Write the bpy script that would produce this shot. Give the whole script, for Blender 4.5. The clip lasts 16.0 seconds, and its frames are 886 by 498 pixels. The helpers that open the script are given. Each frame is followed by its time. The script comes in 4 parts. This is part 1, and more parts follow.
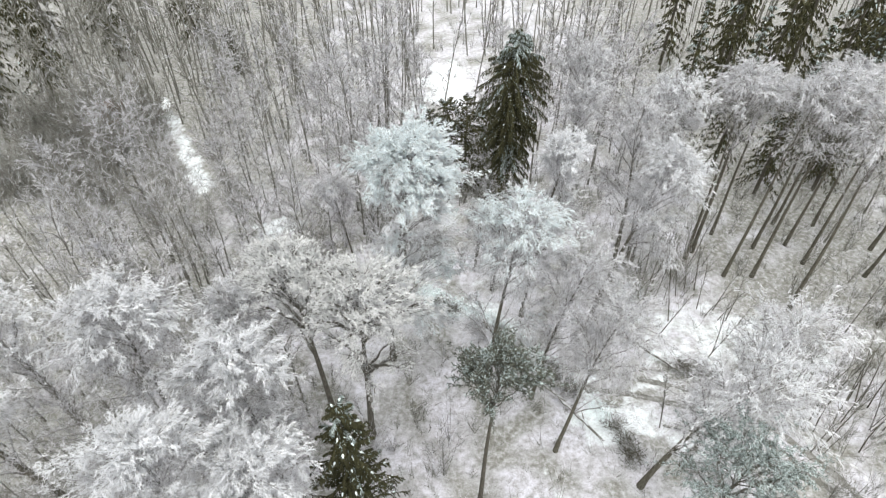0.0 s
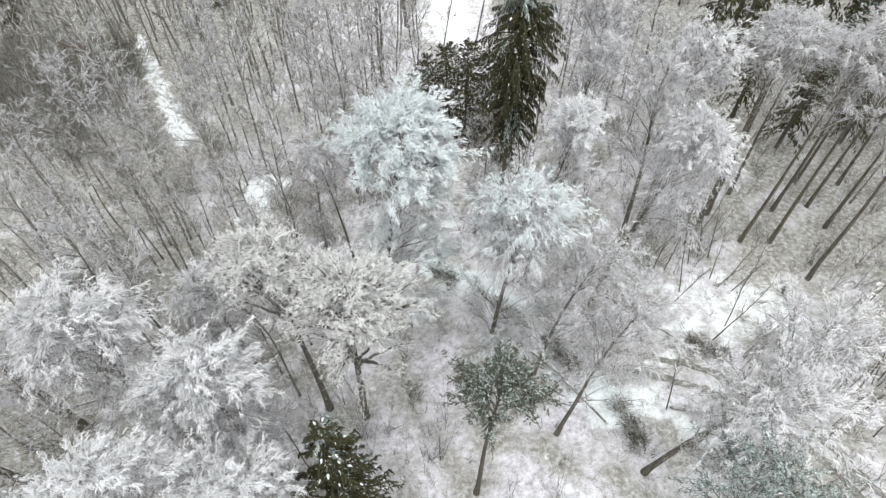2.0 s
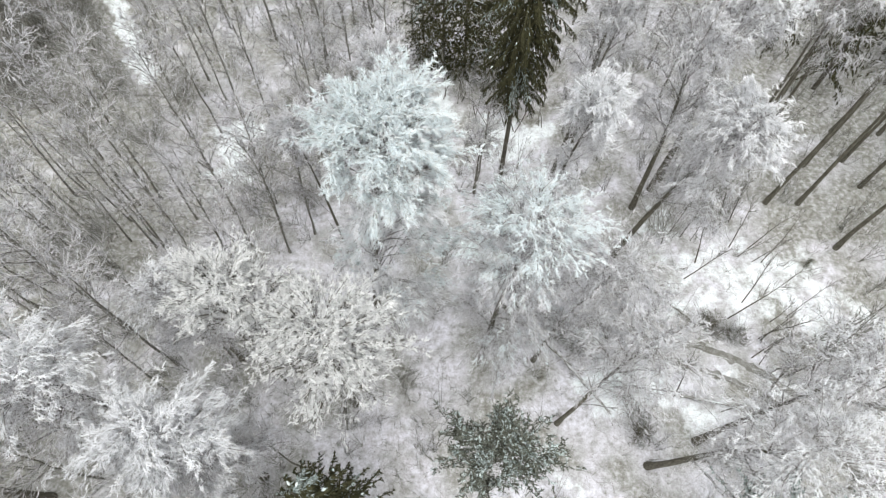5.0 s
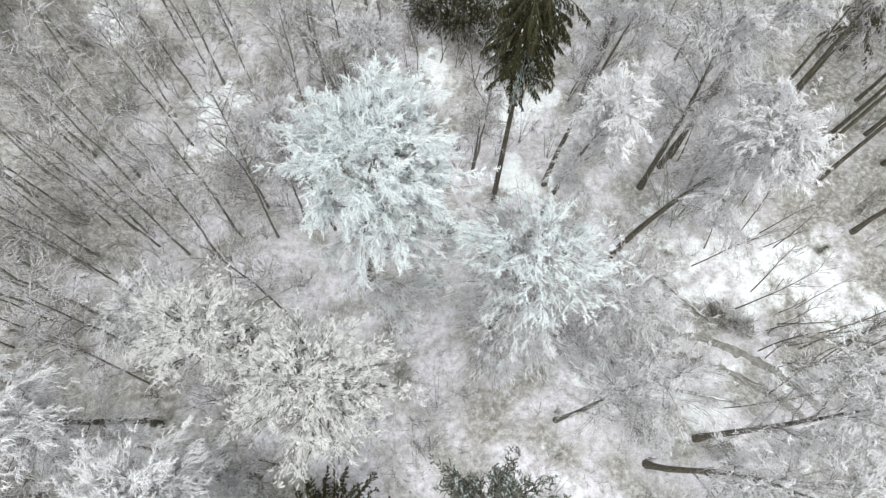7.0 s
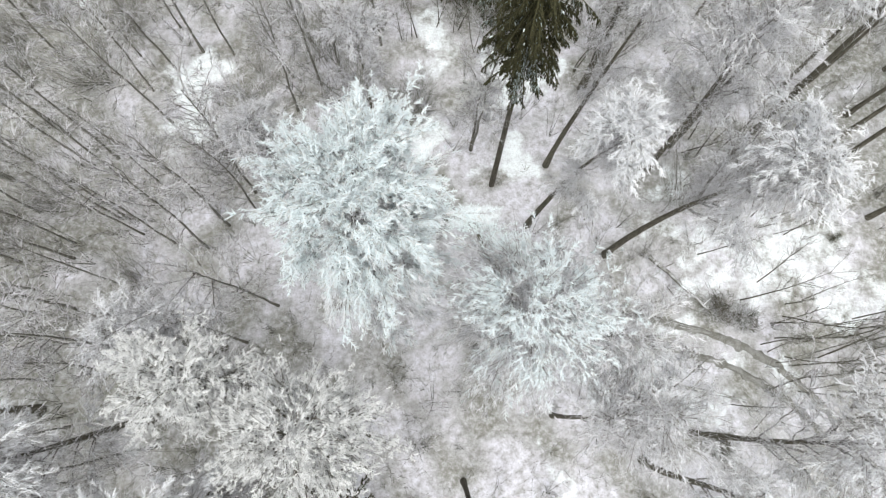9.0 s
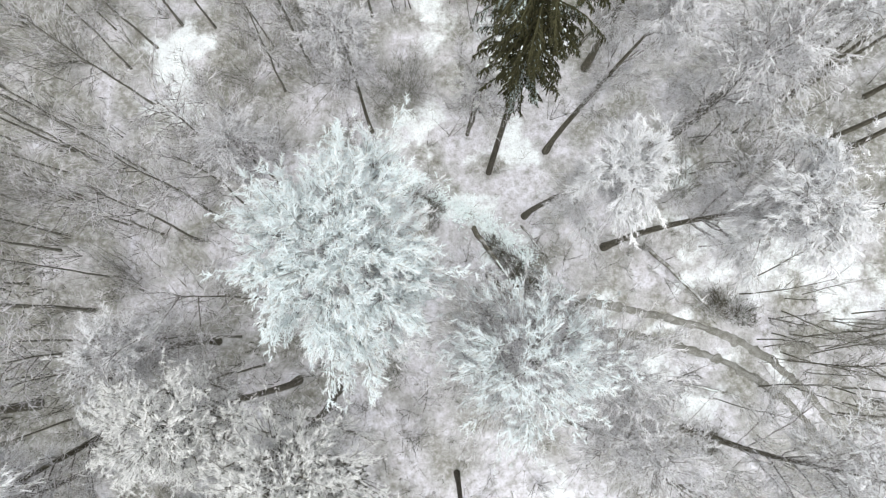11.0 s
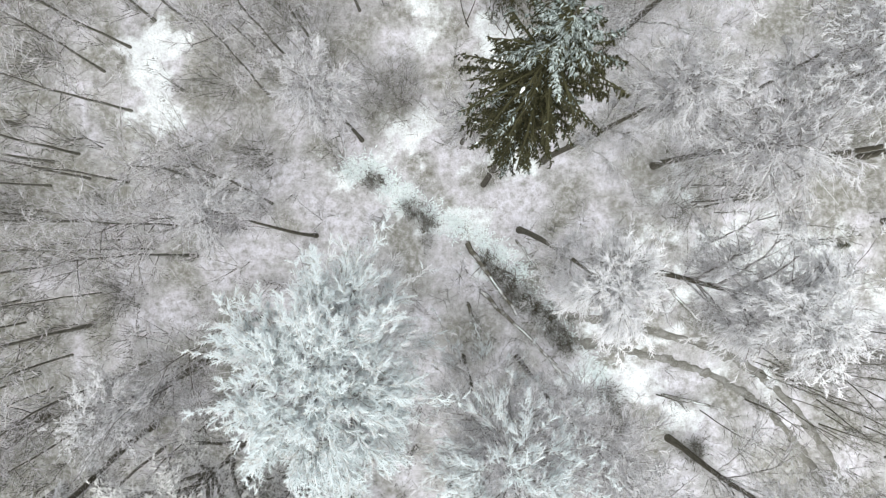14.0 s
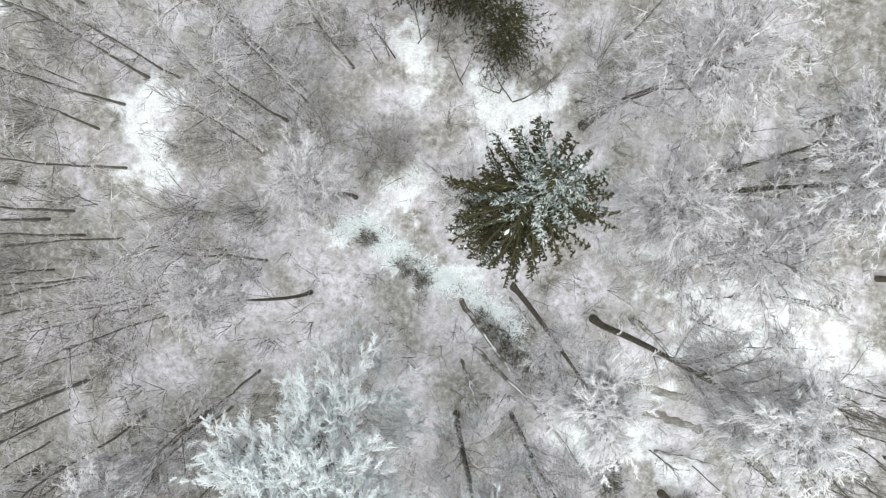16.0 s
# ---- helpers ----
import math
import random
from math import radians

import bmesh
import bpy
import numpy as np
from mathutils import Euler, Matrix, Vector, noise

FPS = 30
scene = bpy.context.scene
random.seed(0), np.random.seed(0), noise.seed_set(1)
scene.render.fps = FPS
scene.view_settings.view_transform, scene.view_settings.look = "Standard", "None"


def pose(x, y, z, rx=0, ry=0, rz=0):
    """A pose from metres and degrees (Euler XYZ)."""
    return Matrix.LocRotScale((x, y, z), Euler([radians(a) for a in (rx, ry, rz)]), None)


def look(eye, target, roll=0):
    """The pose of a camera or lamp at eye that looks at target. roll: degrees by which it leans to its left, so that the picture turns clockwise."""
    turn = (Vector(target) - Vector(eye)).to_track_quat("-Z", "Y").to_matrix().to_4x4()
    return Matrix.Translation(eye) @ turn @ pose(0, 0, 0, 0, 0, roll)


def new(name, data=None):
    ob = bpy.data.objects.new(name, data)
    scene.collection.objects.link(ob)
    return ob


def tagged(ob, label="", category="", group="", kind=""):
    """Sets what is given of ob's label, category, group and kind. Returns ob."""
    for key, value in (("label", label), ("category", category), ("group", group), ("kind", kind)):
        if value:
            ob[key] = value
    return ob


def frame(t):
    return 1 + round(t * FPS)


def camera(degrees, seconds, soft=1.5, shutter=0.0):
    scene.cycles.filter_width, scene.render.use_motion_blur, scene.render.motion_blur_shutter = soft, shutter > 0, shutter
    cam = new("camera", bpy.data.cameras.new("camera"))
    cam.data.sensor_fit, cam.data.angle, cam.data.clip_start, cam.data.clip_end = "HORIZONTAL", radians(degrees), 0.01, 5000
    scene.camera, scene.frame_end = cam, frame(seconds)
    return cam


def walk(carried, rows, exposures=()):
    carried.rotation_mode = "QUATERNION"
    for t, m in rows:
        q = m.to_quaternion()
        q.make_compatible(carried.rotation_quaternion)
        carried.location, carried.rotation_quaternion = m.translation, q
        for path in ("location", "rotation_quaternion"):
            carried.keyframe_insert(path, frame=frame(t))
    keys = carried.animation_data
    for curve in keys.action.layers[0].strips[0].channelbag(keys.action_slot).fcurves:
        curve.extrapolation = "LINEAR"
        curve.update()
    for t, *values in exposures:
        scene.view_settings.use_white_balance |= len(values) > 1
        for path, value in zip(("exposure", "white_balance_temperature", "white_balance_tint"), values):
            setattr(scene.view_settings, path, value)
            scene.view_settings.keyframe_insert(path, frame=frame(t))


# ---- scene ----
cam = camera(75.4, 16.0, soft=1.25)
PATH = [
    (0.0, 0.355, -1.167, 43.36, 46.875, -0.078, 1.881),
    (0.5, 0.39, 0.159, 43.319, 45.061, -0.084, 1.959),
    (1.0, 0.446, 1.495, 43.266, 43.239, -0.083, 2.03),
    (1.5, 0.472, 2.795, 43.203, 41.486, -0.067, 2.03),
    (2.0, 0.478, 4.102, 43.138, 39.698, -0.097, 2.052),
    (2.5, 0.498, 5.402, 43.066, 37.975, -0.114, 2.079),
    (3.0, 0.532, 6.704, 42.996, 36.26, -0.123, 2.088),
    (3.5, 0.558, 7.966, 42.917, 34.592, -0.183, 2.168),
    (4.0, 0.602, 9.215, 42.854, 32.957, -0.19, 2.236),
    (6.5, 0.353, 15.868, 42.661, 24.044, -0.542, 2.147),
    (7.0, 0.382, 17.167, 42.624, 22.267, -0.533, 2.137),
    (7.5, 0.438, 18.467, 42.581, 20.472, -0.465, 2.171),
    (8.0, 0.497, 19.791, 42.548, 18.581, -0.425, 2.154),
    (8.5, 0.559, 21.076, 42.506, 16.731, -0.384, 2.131),
    (9.0, 0.606, 22.338, 42.461, 14.927, -0.395, 2.139),
    (11.5, 0.974, 28.522, 42.342, 5.983, -0.247, 2.292),
    (12.0, 1.017, 29.874, 42.319, 4.1, -0.156, 2.271),
    (12.5, 1.068, 31.242, 42.286, 2.247, -0.087, 2.298),
    (13.0, 1.167, 32.625, 42.25, 0.381, -0.011, 2.334),
    (13.5, 1.262, 33.993, 42.21, -1.25, 0.049, 2.284),
    (14.0, 1.364, 35.347, 42.189, -1.582, 0.097, 2.262),
    (14.5, 1.446, 36.706, 42.172, -1.871, 0.103, 2.276),
    (15.0, 1.551, 37.986, 42.156, -2.08, 0.192, 2.312),
    (15.5, 1.652, 39.189, 42.131, -2.215, 0.257, 2.289),
    (16.0, 1.72, 40.15, 42.103, -2.377, 0.249, 2.318),
]
walk(cam, [(t, pose(*place)) for t, *place in PATH])

# ---- world and light: overcast winter day ----
world = bpy.data.worlds.new("winter_sky")
scene.world = world
world.use_nodes = True
wn = world.node_tree
sky = wn.nodes.new("ShaderNodeTexSky")
sky.sky_type = "NISHITA"
sky.sun_disc = False
SUN_ELEV, SUN_TURN = radians(76), radians(195)
sky.sun_elevation, sky.sun_rotation = SUN_ELEV, SUN_TURN
sky.dust_density = 3.0
pale = wn.nodes.new("ShaderNodeHueSaturation")
pale.inputs["Saturation"].default_value = 0.18
back = wn.nodes["Background"]
back.inputs["Strength"].default_value = 0.232
wn.links.new(sky.outputs["Color"], pale.inputs["Color"])
wn.links.new(pale.outputs["Color"], back.inputs["Color"])
sun = new("sun", bpy.data.lights.new("sun", "SUN"))
sun.data.energy, sun.data.angle = 2.5, radians(110)
sun.data.color = (0.952, 0.99, 0.935)
sun.matrix_world = look((40 * math.sin(SUN_TURN), 40 * math.cos(SUN_TURN), 40 * math.tan(SUN_ELEV)), (0, 0, 0))
scene.view_settings.exposure = 0.08


# ---- materials ----
def material(name, base, rough=0.9):
    m = bpy.data.materials.new(name)
    m.use_nodes = True
    b = m.node_tree.nodes["Principled BSDF"]
    b.inputs["Base Color"].default_value = (*base, 1)
    b.inputs["Roughness"].default_value = rough
    b.inputs["Specular IOR Level"].default_value = 0.15
    return m, m.node_tree, b


def noise_ramp(tree, scale, stops, detail=5.0, where="Object", stretch=(1, 1, 1), rough=0.6):
    """A noise through a colour ramp; stops are (position, colour)."""
    co = tree.nodes.new("ShaderNodeTexCoord")
    mp = tree.nodes.new("ShaderNodeMapping")
    mp.inputs["Scale"].default_value = stretch
    nz = tree.nodes.new("ShaderNodeTexNoise")
    nz.inputs["Scale"].default_value, nz.inputs["Detail"].default_value, nz.inputs["Roughness"].default_value = scale, detail, rough
    rp = tree.nodes.new("ShaderNodeValToRGB")
    while len(rp.color_ramp.elements) < len(stops):
        rp.color_ramp.elements.new(0.5)
    for e, (p, c) in zip(rp.color_ramp.elements, stops):
        e.position, e.color = p, (*c, 1)
    tree.links.new(co.outputs[where], mp.inputs["Vector"])
    tree.links.new(mp.outputs["Vector"], nz.inputs["Vector"])
    tree.links.new(nz.outputs["Fac"], rp.inputs["Fac"])
    return rp.outputs["Color"], nz.outputs["Fac"]


def mix(tree, fac, a, b):
    n = tree.nodes.new("ShaderNodeMix")
    n.data_type = "RGBA"
    for socket, value in ((n.inputs["Factor"], fac), (n.inputs["A"], a), (n.inputs["B"], b)):
        if isinstance(value, (int, float)):
            socket.default_value = value
        elif isinstance(value, tuple):
            socket.default_value = (*value, 1)
        else:
            tree.links.new(value, socket)
    return n.outputs["Result"]


def bump(tree, bsdf, height, strength, distance):
    n = tree.nodes.new("ShaderNodeBump")
    n.inputs["Strength"].default_value, n.inputs["Distance"].default_value = strength, distance
    tree.links.new(height, n.inputs["Height"])
    tree.links.new(n.outputs["Normal"], bsdf.inputs["Normal"])


def upness(tree, low, high):
    """0 on faces that look below low, 1 on those above high."""
    g = tree.nodes.new("ShaderNodeNewGeometry")
    s = tree.nodes.new("ShaderNodeSeparateXYZ")
    r = tree.nodes.new("ShaderNodeMapRange")
    r.inputs["From Min"].default_value, r.inputs["From Max"].default_value = low, high
    tree.links.new(g.outputs["Normal"], s.inputs["Vector"])
    tree.links.new(s.outputs["Z"], r.inputs["Value"])
    return r.outputs["Result"]


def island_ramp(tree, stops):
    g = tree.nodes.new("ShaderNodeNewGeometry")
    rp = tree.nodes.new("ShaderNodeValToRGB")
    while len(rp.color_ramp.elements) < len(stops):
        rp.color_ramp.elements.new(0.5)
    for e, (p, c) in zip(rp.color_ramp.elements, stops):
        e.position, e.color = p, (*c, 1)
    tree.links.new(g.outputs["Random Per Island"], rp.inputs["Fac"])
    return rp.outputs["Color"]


def bark_material(name, dark, light, rime, low=0.25, high=0.95):
    """Bark with lengthwise grain, and rime on what looks up."""
    m, t, b = material(name, dark)
    col, fac = noise_ramp(t, 3.0, ((0.3, dark), (0.7, light)), stretch=(4, 4, 0.7))
    blotch, f2 = noise_ramp(t, 1.3, ((0.42, (0, 0, 0)), (0.62, (1, 1, 1))))
    up = upness(t, low, high)
    mul = t.nodes.new("ShaderNodeMath")
    mul.operation = "MULTIPLY"
    t.links.new(up, mul.inputs[0])
    t.links.new(blotch, mul.inputs[1])
    scale = t.nodes.new("ShaderNodeMath")
    scale.operation = "MULTIPLY"
    scale.inputs[1].default_value = rime
    t.links.new(mul.outputs[0], scale.inputs[0])
    t.links.new(mix(t, scale.outputs[0], col, (0.78, 0.79, 0.8)), b.inputs["Base Color"])
    bump(t, b, fac, 0.6, 0.03)
    return m


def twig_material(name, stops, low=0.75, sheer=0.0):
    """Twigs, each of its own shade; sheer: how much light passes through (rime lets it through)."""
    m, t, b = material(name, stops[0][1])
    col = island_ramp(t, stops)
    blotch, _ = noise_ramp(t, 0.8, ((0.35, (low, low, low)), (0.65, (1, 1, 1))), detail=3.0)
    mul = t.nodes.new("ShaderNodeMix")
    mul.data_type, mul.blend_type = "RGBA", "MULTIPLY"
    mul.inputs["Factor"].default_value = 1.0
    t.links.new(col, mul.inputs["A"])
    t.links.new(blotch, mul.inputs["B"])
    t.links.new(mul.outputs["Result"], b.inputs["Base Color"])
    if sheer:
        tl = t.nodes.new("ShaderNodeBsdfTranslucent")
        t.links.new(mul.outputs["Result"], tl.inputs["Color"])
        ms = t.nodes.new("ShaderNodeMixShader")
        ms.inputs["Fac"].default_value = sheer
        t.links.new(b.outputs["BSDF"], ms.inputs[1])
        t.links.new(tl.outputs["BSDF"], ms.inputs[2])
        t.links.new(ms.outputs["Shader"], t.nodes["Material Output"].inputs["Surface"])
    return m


BARK = bark_material("dark_bark", (0.055, 0.051, 0.038), (0.17, 0.157, 0.125), 0.9)
PINE_BARK = bark_material("pine_bark", (0.05, 0.047, 0.038), (0.135, 0.12, 0.096), 0.5)
OAK_BARK = bark_material("dark_oak_bark", (0.07, 0.064, 0.05), (0.2, 0.185, 0.155), 0.5)
SLIM_BARK = bark_material("grey_bark", (0.1, 0.096, 0.078), (0.27, 0.258, 0.225), 1.0)
BRANCH = bark_material("rimed_branch", (0.1, 0.09, 0.08), (0.26, 0.24, 0.22), 1.0, -0.2, 0.7)
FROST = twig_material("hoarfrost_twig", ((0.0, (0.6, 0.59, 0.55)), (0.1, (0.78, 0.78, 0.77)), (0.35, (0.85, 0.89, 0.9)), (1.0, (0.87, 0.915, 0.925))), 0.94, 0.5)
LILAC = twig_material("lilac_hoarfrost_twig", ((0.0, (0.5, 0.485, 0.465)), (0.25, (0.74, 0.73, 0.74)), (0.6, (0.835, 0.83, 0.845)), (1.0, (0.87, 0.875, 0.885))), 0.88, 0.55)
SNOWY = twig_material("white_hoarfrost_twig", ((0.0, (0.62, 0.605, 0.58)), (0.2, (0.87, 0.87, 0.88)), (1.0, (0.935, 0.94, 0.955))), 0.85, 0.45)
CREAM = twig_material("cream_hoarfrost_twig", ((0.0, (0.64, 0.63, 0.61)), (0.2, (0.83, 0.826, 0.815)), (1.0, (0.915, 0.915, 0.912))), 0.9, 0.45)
HALF = twig_material("half_rimed_twig", ((0.0, (0.13, 0.122, 0.095)), (0.3, (0.33, 0.32, 0.28)), (0.7, (0.54, 0.53, 0.51)), (1.0, (0.7, 0.69, 0.705))))
PALE = twig_material("pale_rimed_twig", ((0.0, (0.37, 0.355, 0.34)), (0.4, (0.65, 0.64, 0.65)), (1.0, (0.82, 0.81, 0.84))), 0.85, 0.5)
SOFT = twig_material("thinly_rimed_twig", ((0.0, (0.25, 0.24, 0.21)), (0.4, (0.54, 0.52, 0.535)), (1.0, (0.78, 0.757, 0.825))), 0.8, 0.2)
RUSSET = twig_material("withered_leaf", ((0.0, (0.14, 0.06, 0.035)), (1.0, (0.32, 0.17, 0.11))))
BARE = twig_material("bare_twig", ((0.0, (0.1, 0.095, 0.076)), (0.5, (0.23, 0.224, 0.195)), (1.0, (0.44, 0.43, 0.4))))
NEEDLE = twig_material("spruce_needle", ((0.0, (0.029, 0.029, 0.014)), (0.6, (0.064, 0.061, 0.03)), (1.0, (0.115, 0.108, 0.058))))
NEEDLE_RIME = twig_material("rimed_needle", ((0.0, (0.1, 0.12, 0.105)), (0.5, (0.3, 0.345, 0.33)), (1.0, (0.66, 0.74, 0.73))))
PINE_NEEDLE = twig_material("pine_needle", ((0.0, (0.06, 0.062, 0.046)), (0.5, (0.115, 0.118, 0.094)), (1.0, (0.21, 0.222, 0.195))))
SNOWLOAD, _t, _b = material("lying_snow", (0.83, 0.89, 0.89), 0.7)


def snow_ground():
    m, t, b = material("snowy_forest_floor", (0.8, 0.8, 0.82), 0.8)
    lilac, ff = noise_ramp(t, 1.6, ((0.33, (0.29, 0.282, 0.265)), (0.46, (0.52, 0.508, 0.53)), (0.6, (0.695, 0.688, 0.73))), detail=8.0, where="Object", rough=0.7)
    olive, of = noise_ramp(t, 2.1, ((0.33, (0.16, 0.155, 0.125)), (0.5, (0.31, 0.305, 0.28)), (0.66, (0.55, 0.54, 0.55))), detail=8.0, where="Object", rough=0.7)
    wide = t.nodes.new("ShaderNodeAttribute")
    wide.attribute_name = "leaf_litter"
    fine = mix(t, wide.outputs["Fac"], lilac, olive)
    clear, cf = noise_ramp(t, 1.1, ((0.3, (0.5, 0.495, 0.51)), (0.42, (0.72, 0.745, 0.755)), (0.6, (0.83, 0.87, 0.875))), detail=7.0, rough=0.65)
    co = t.nodes.new("ShaderNodeAttribute")
    co.attribute_name = "open_snow"
    ragged, rf = noise_ramp(t, 0.6, ((0, (0, 0, 0)), (1, (1, 1, 1))), detail=9.0, rough=0.72)
    add = t.nodes.new("ShaderNodeMath")
    add.operation = "MULTIPLY_ADD"
    add.inputs[1].default_value = 2.3
    t.links.new(rf, add.inputs[0])
    t.links.new(co.outputs["Fac"], add.inputs[2])
    edge = t.nodes.new("ShaderNodeMapRange")
    edge.inputs["From Min"].default_value, edge.inputs["From Max"].default_value = 1.62, 2.0
    t.links.new(add.outputs[0], edge.inputs["Value"])
    grain, gf = noise_ramp(t, 7.0, ((0.34, (0.66, 0.65, 0.63)), (0.52, (1.04, 1.04, 1.05))), detail=4.0, rough=0.7)
    both = t.nodes.new("ShaderNodeMix")
    both.data_type, both.blend_type = "RGBA", "MULTIPLY"
    both.inputs["Factor"].default_value = 0.7
    t.links.new(mix(t, edge.outputs["Result"], fine, clear), both.inputs["A"])
    t.links.new(grain, both.inputs["B"])
    t.links.new(both.outputs["Result"], b.inputs["Base Color"])
    bump(t, b, ff, 0.35, 0.1)
    return m


SNOW = snow_ground()


# ---- mesh building ----
def unit(v):
    return v / np.maximum(np.linalg.norm(v, axis=-1, keepdims=True), 1e-9)


class Heap:
    """Gathers tubes and spikes into one mesh."""

    def __init__(self):
        self.verts, self.quads, self.tris, self.count = [], [], [], 0

    def tubes(self, path, radius, sides):
        n, k, _ = path.shape
        along = unit(path[:, -1] - path[:, 0])
        ref = np.where(np.abs(along[:, 2:3]) > 0.8, np.array([[1.0, 0, 0]]), np.array([[0, 0, 1.0]]))
        u = unit(np.cross(along, ref))
        v = np.cross(along, u)
        a = np.arange(sides) * 2 * np.pi / sides
        ring = u[:, None, None] * np.cos(a)[None, None, :, None] + v[:, None, None] * np.sin(a)[None, None, :, None]
        pts = path[:, :, None, :] + ring * radius[:, :, None, None]
        base = self.count + (np.arange(n) * k * sides)[:, None, None]
        i, j = np.arange(k - 1)[None, :, None], np.arange(sides)[None, None, :]
        j2 = (j + 1) % sides
        q = np.stack([base + i * sides + j + 0 * j2, base + (i + 1) * sides + j + 0 * j2, base + (i + 1) * sides + j2, base + i * sides + j2], -1)
        self.verts.append(pts.reshape(-1, 3))
        self.quads.append(q.reshape(-1, 4))
        self.count += n * k * sides

    def spikes(self, start, way, length, radius, plain=False):
        """Pointed twigs: spindles of six faces, or (plain) three-sided spikes."""
        n = len(start)
        w = unit(way)
        ref = np.where(np.abs(w[:, 2:3]) > 0.8, np.array([[1.0, 0, 0]]), np.array([[0, 0, 1.0]]))
        u = unit(np.cross(w, ref))
        v = np.cross(w, u)
        r = np.broadcast_to(np.asarray(radius, float).reshape(-1, 1), (n, 1))
        L = np.asarray(length, float).reshape(-1, 1)
        mid = start if plain else start + w * L * 0.5
        pts = [mid + u * r, mid + (-0.5 * u + 0.866 * v) * r, mid + (-0.5 * u - 0.866 * v) * r, start + w * L] + ([] if plain else [start])
        k = len(pts)
        b = self.count + np.arange(n)[:, None] * k
        corners = [(0, 1, 3), (1, 2, 3), (2, 0, 3)] + ([] if plain else [(4, 1, 0), (4, 2, 1), (4, 0, 2)])
        self.verts.append(np.stack(pts, 1).reshape(-1, 3))
        self.tris.append(np.concatenate([b + np.array([c]) for c in corners], 0))
        self.count += n * k

    def mesh(self, name, mat, smooth=False):
        me = bpy.data.meshes.new(name)
        verts = np.concatenate(self.verts).astype(np.float32)
        quads = np.concatenate(self.quads) if self.quads else np.zeros((0, 4), int)
        tris = np.concatenate(self.tris) if self.tris else np.zeros((0, 3), int)
        loops = np.concatenate([quads.ravel(), tris.ravel()]).astype(np.int32)
        starts = np.concatenate([np.arange(len(quads)) * 4, len(quads) * 4 + np.arange(len(tris)) * 3]).astype(np.int32)
        me.vertices.add(len(verts))
        me.loops.add(len(loops))
        me.polygons.add(len(starts))
        me.vertices.foreach_set("co", verts.ravel())
        me.loops.foreach_set("vertex_index", loops)
        me.polygons.foreach_set("loop_start", starts)
        me.polygons.foreach_set("use_smooth", np.full(len(starts), smooth))
        me.materials.append(mat)
        me.update()
        me.validate()
        return me


def part_of(name, mesh, parent, label=""):
    ob = new(name, mesh)
    ob.parent = parent
    if label:
        tagged(ob, label)
    return ob


def grow(rng, start, way, length, k, sag, wiggle):
    """Curved shoots: n starts, ways and lengths; sag pulls down (minus: up) towards the tip."""
    n = len(start)
    pts = np.zeros((n, k, 3))
    pts[:, 0] = start
    d = unit(way)
    step = np.asarray(length).reshape(-1, 1) / (k - 1)
    for i in range(1, k):
        d = unit(d + rng.normal(0, wiggle, (n, 3)) + np.array([0, 0, -sag / (k - 1)]))
        pts[:, i] = pts[:, i - 1] + d * step
    return pts


def along(path, which, s):
    """Points and ways at the share s on the paths chosen by which."""
    k = path.shape[1]
    f = np.clip(s, 0, 0.9999) * (k - 1)
    i = f.astype(int)
    a, b = path[which, i], path[which, i + 1]
    return a + (b - a) * (f - i)[:, None], unit(b - a)


PROFILES = {
    "dome": lambda u: np.sqrt(np.clip(1 - (1.25 * u - 0.35) ** 2 / 0.85, 0.03, 1)),
    "vase": lambda u: np.clip(0.55 + 0.75 * u - 0.75 * u ** 4, 0.2, 1),
    "cone": lambda u: np.clip(1.05 - u, 0.08, 1) ** 0.8,
    "column": lambda u: np.clip(0.8 + 0.35 * u, 0, 1) * np.clip((1.02 - u) / 0.3, 0.05, 1) ** 0.9,
    "spire": lambda u: np.clip(1.0 - 0.92 * u, 0.05, 1),
}


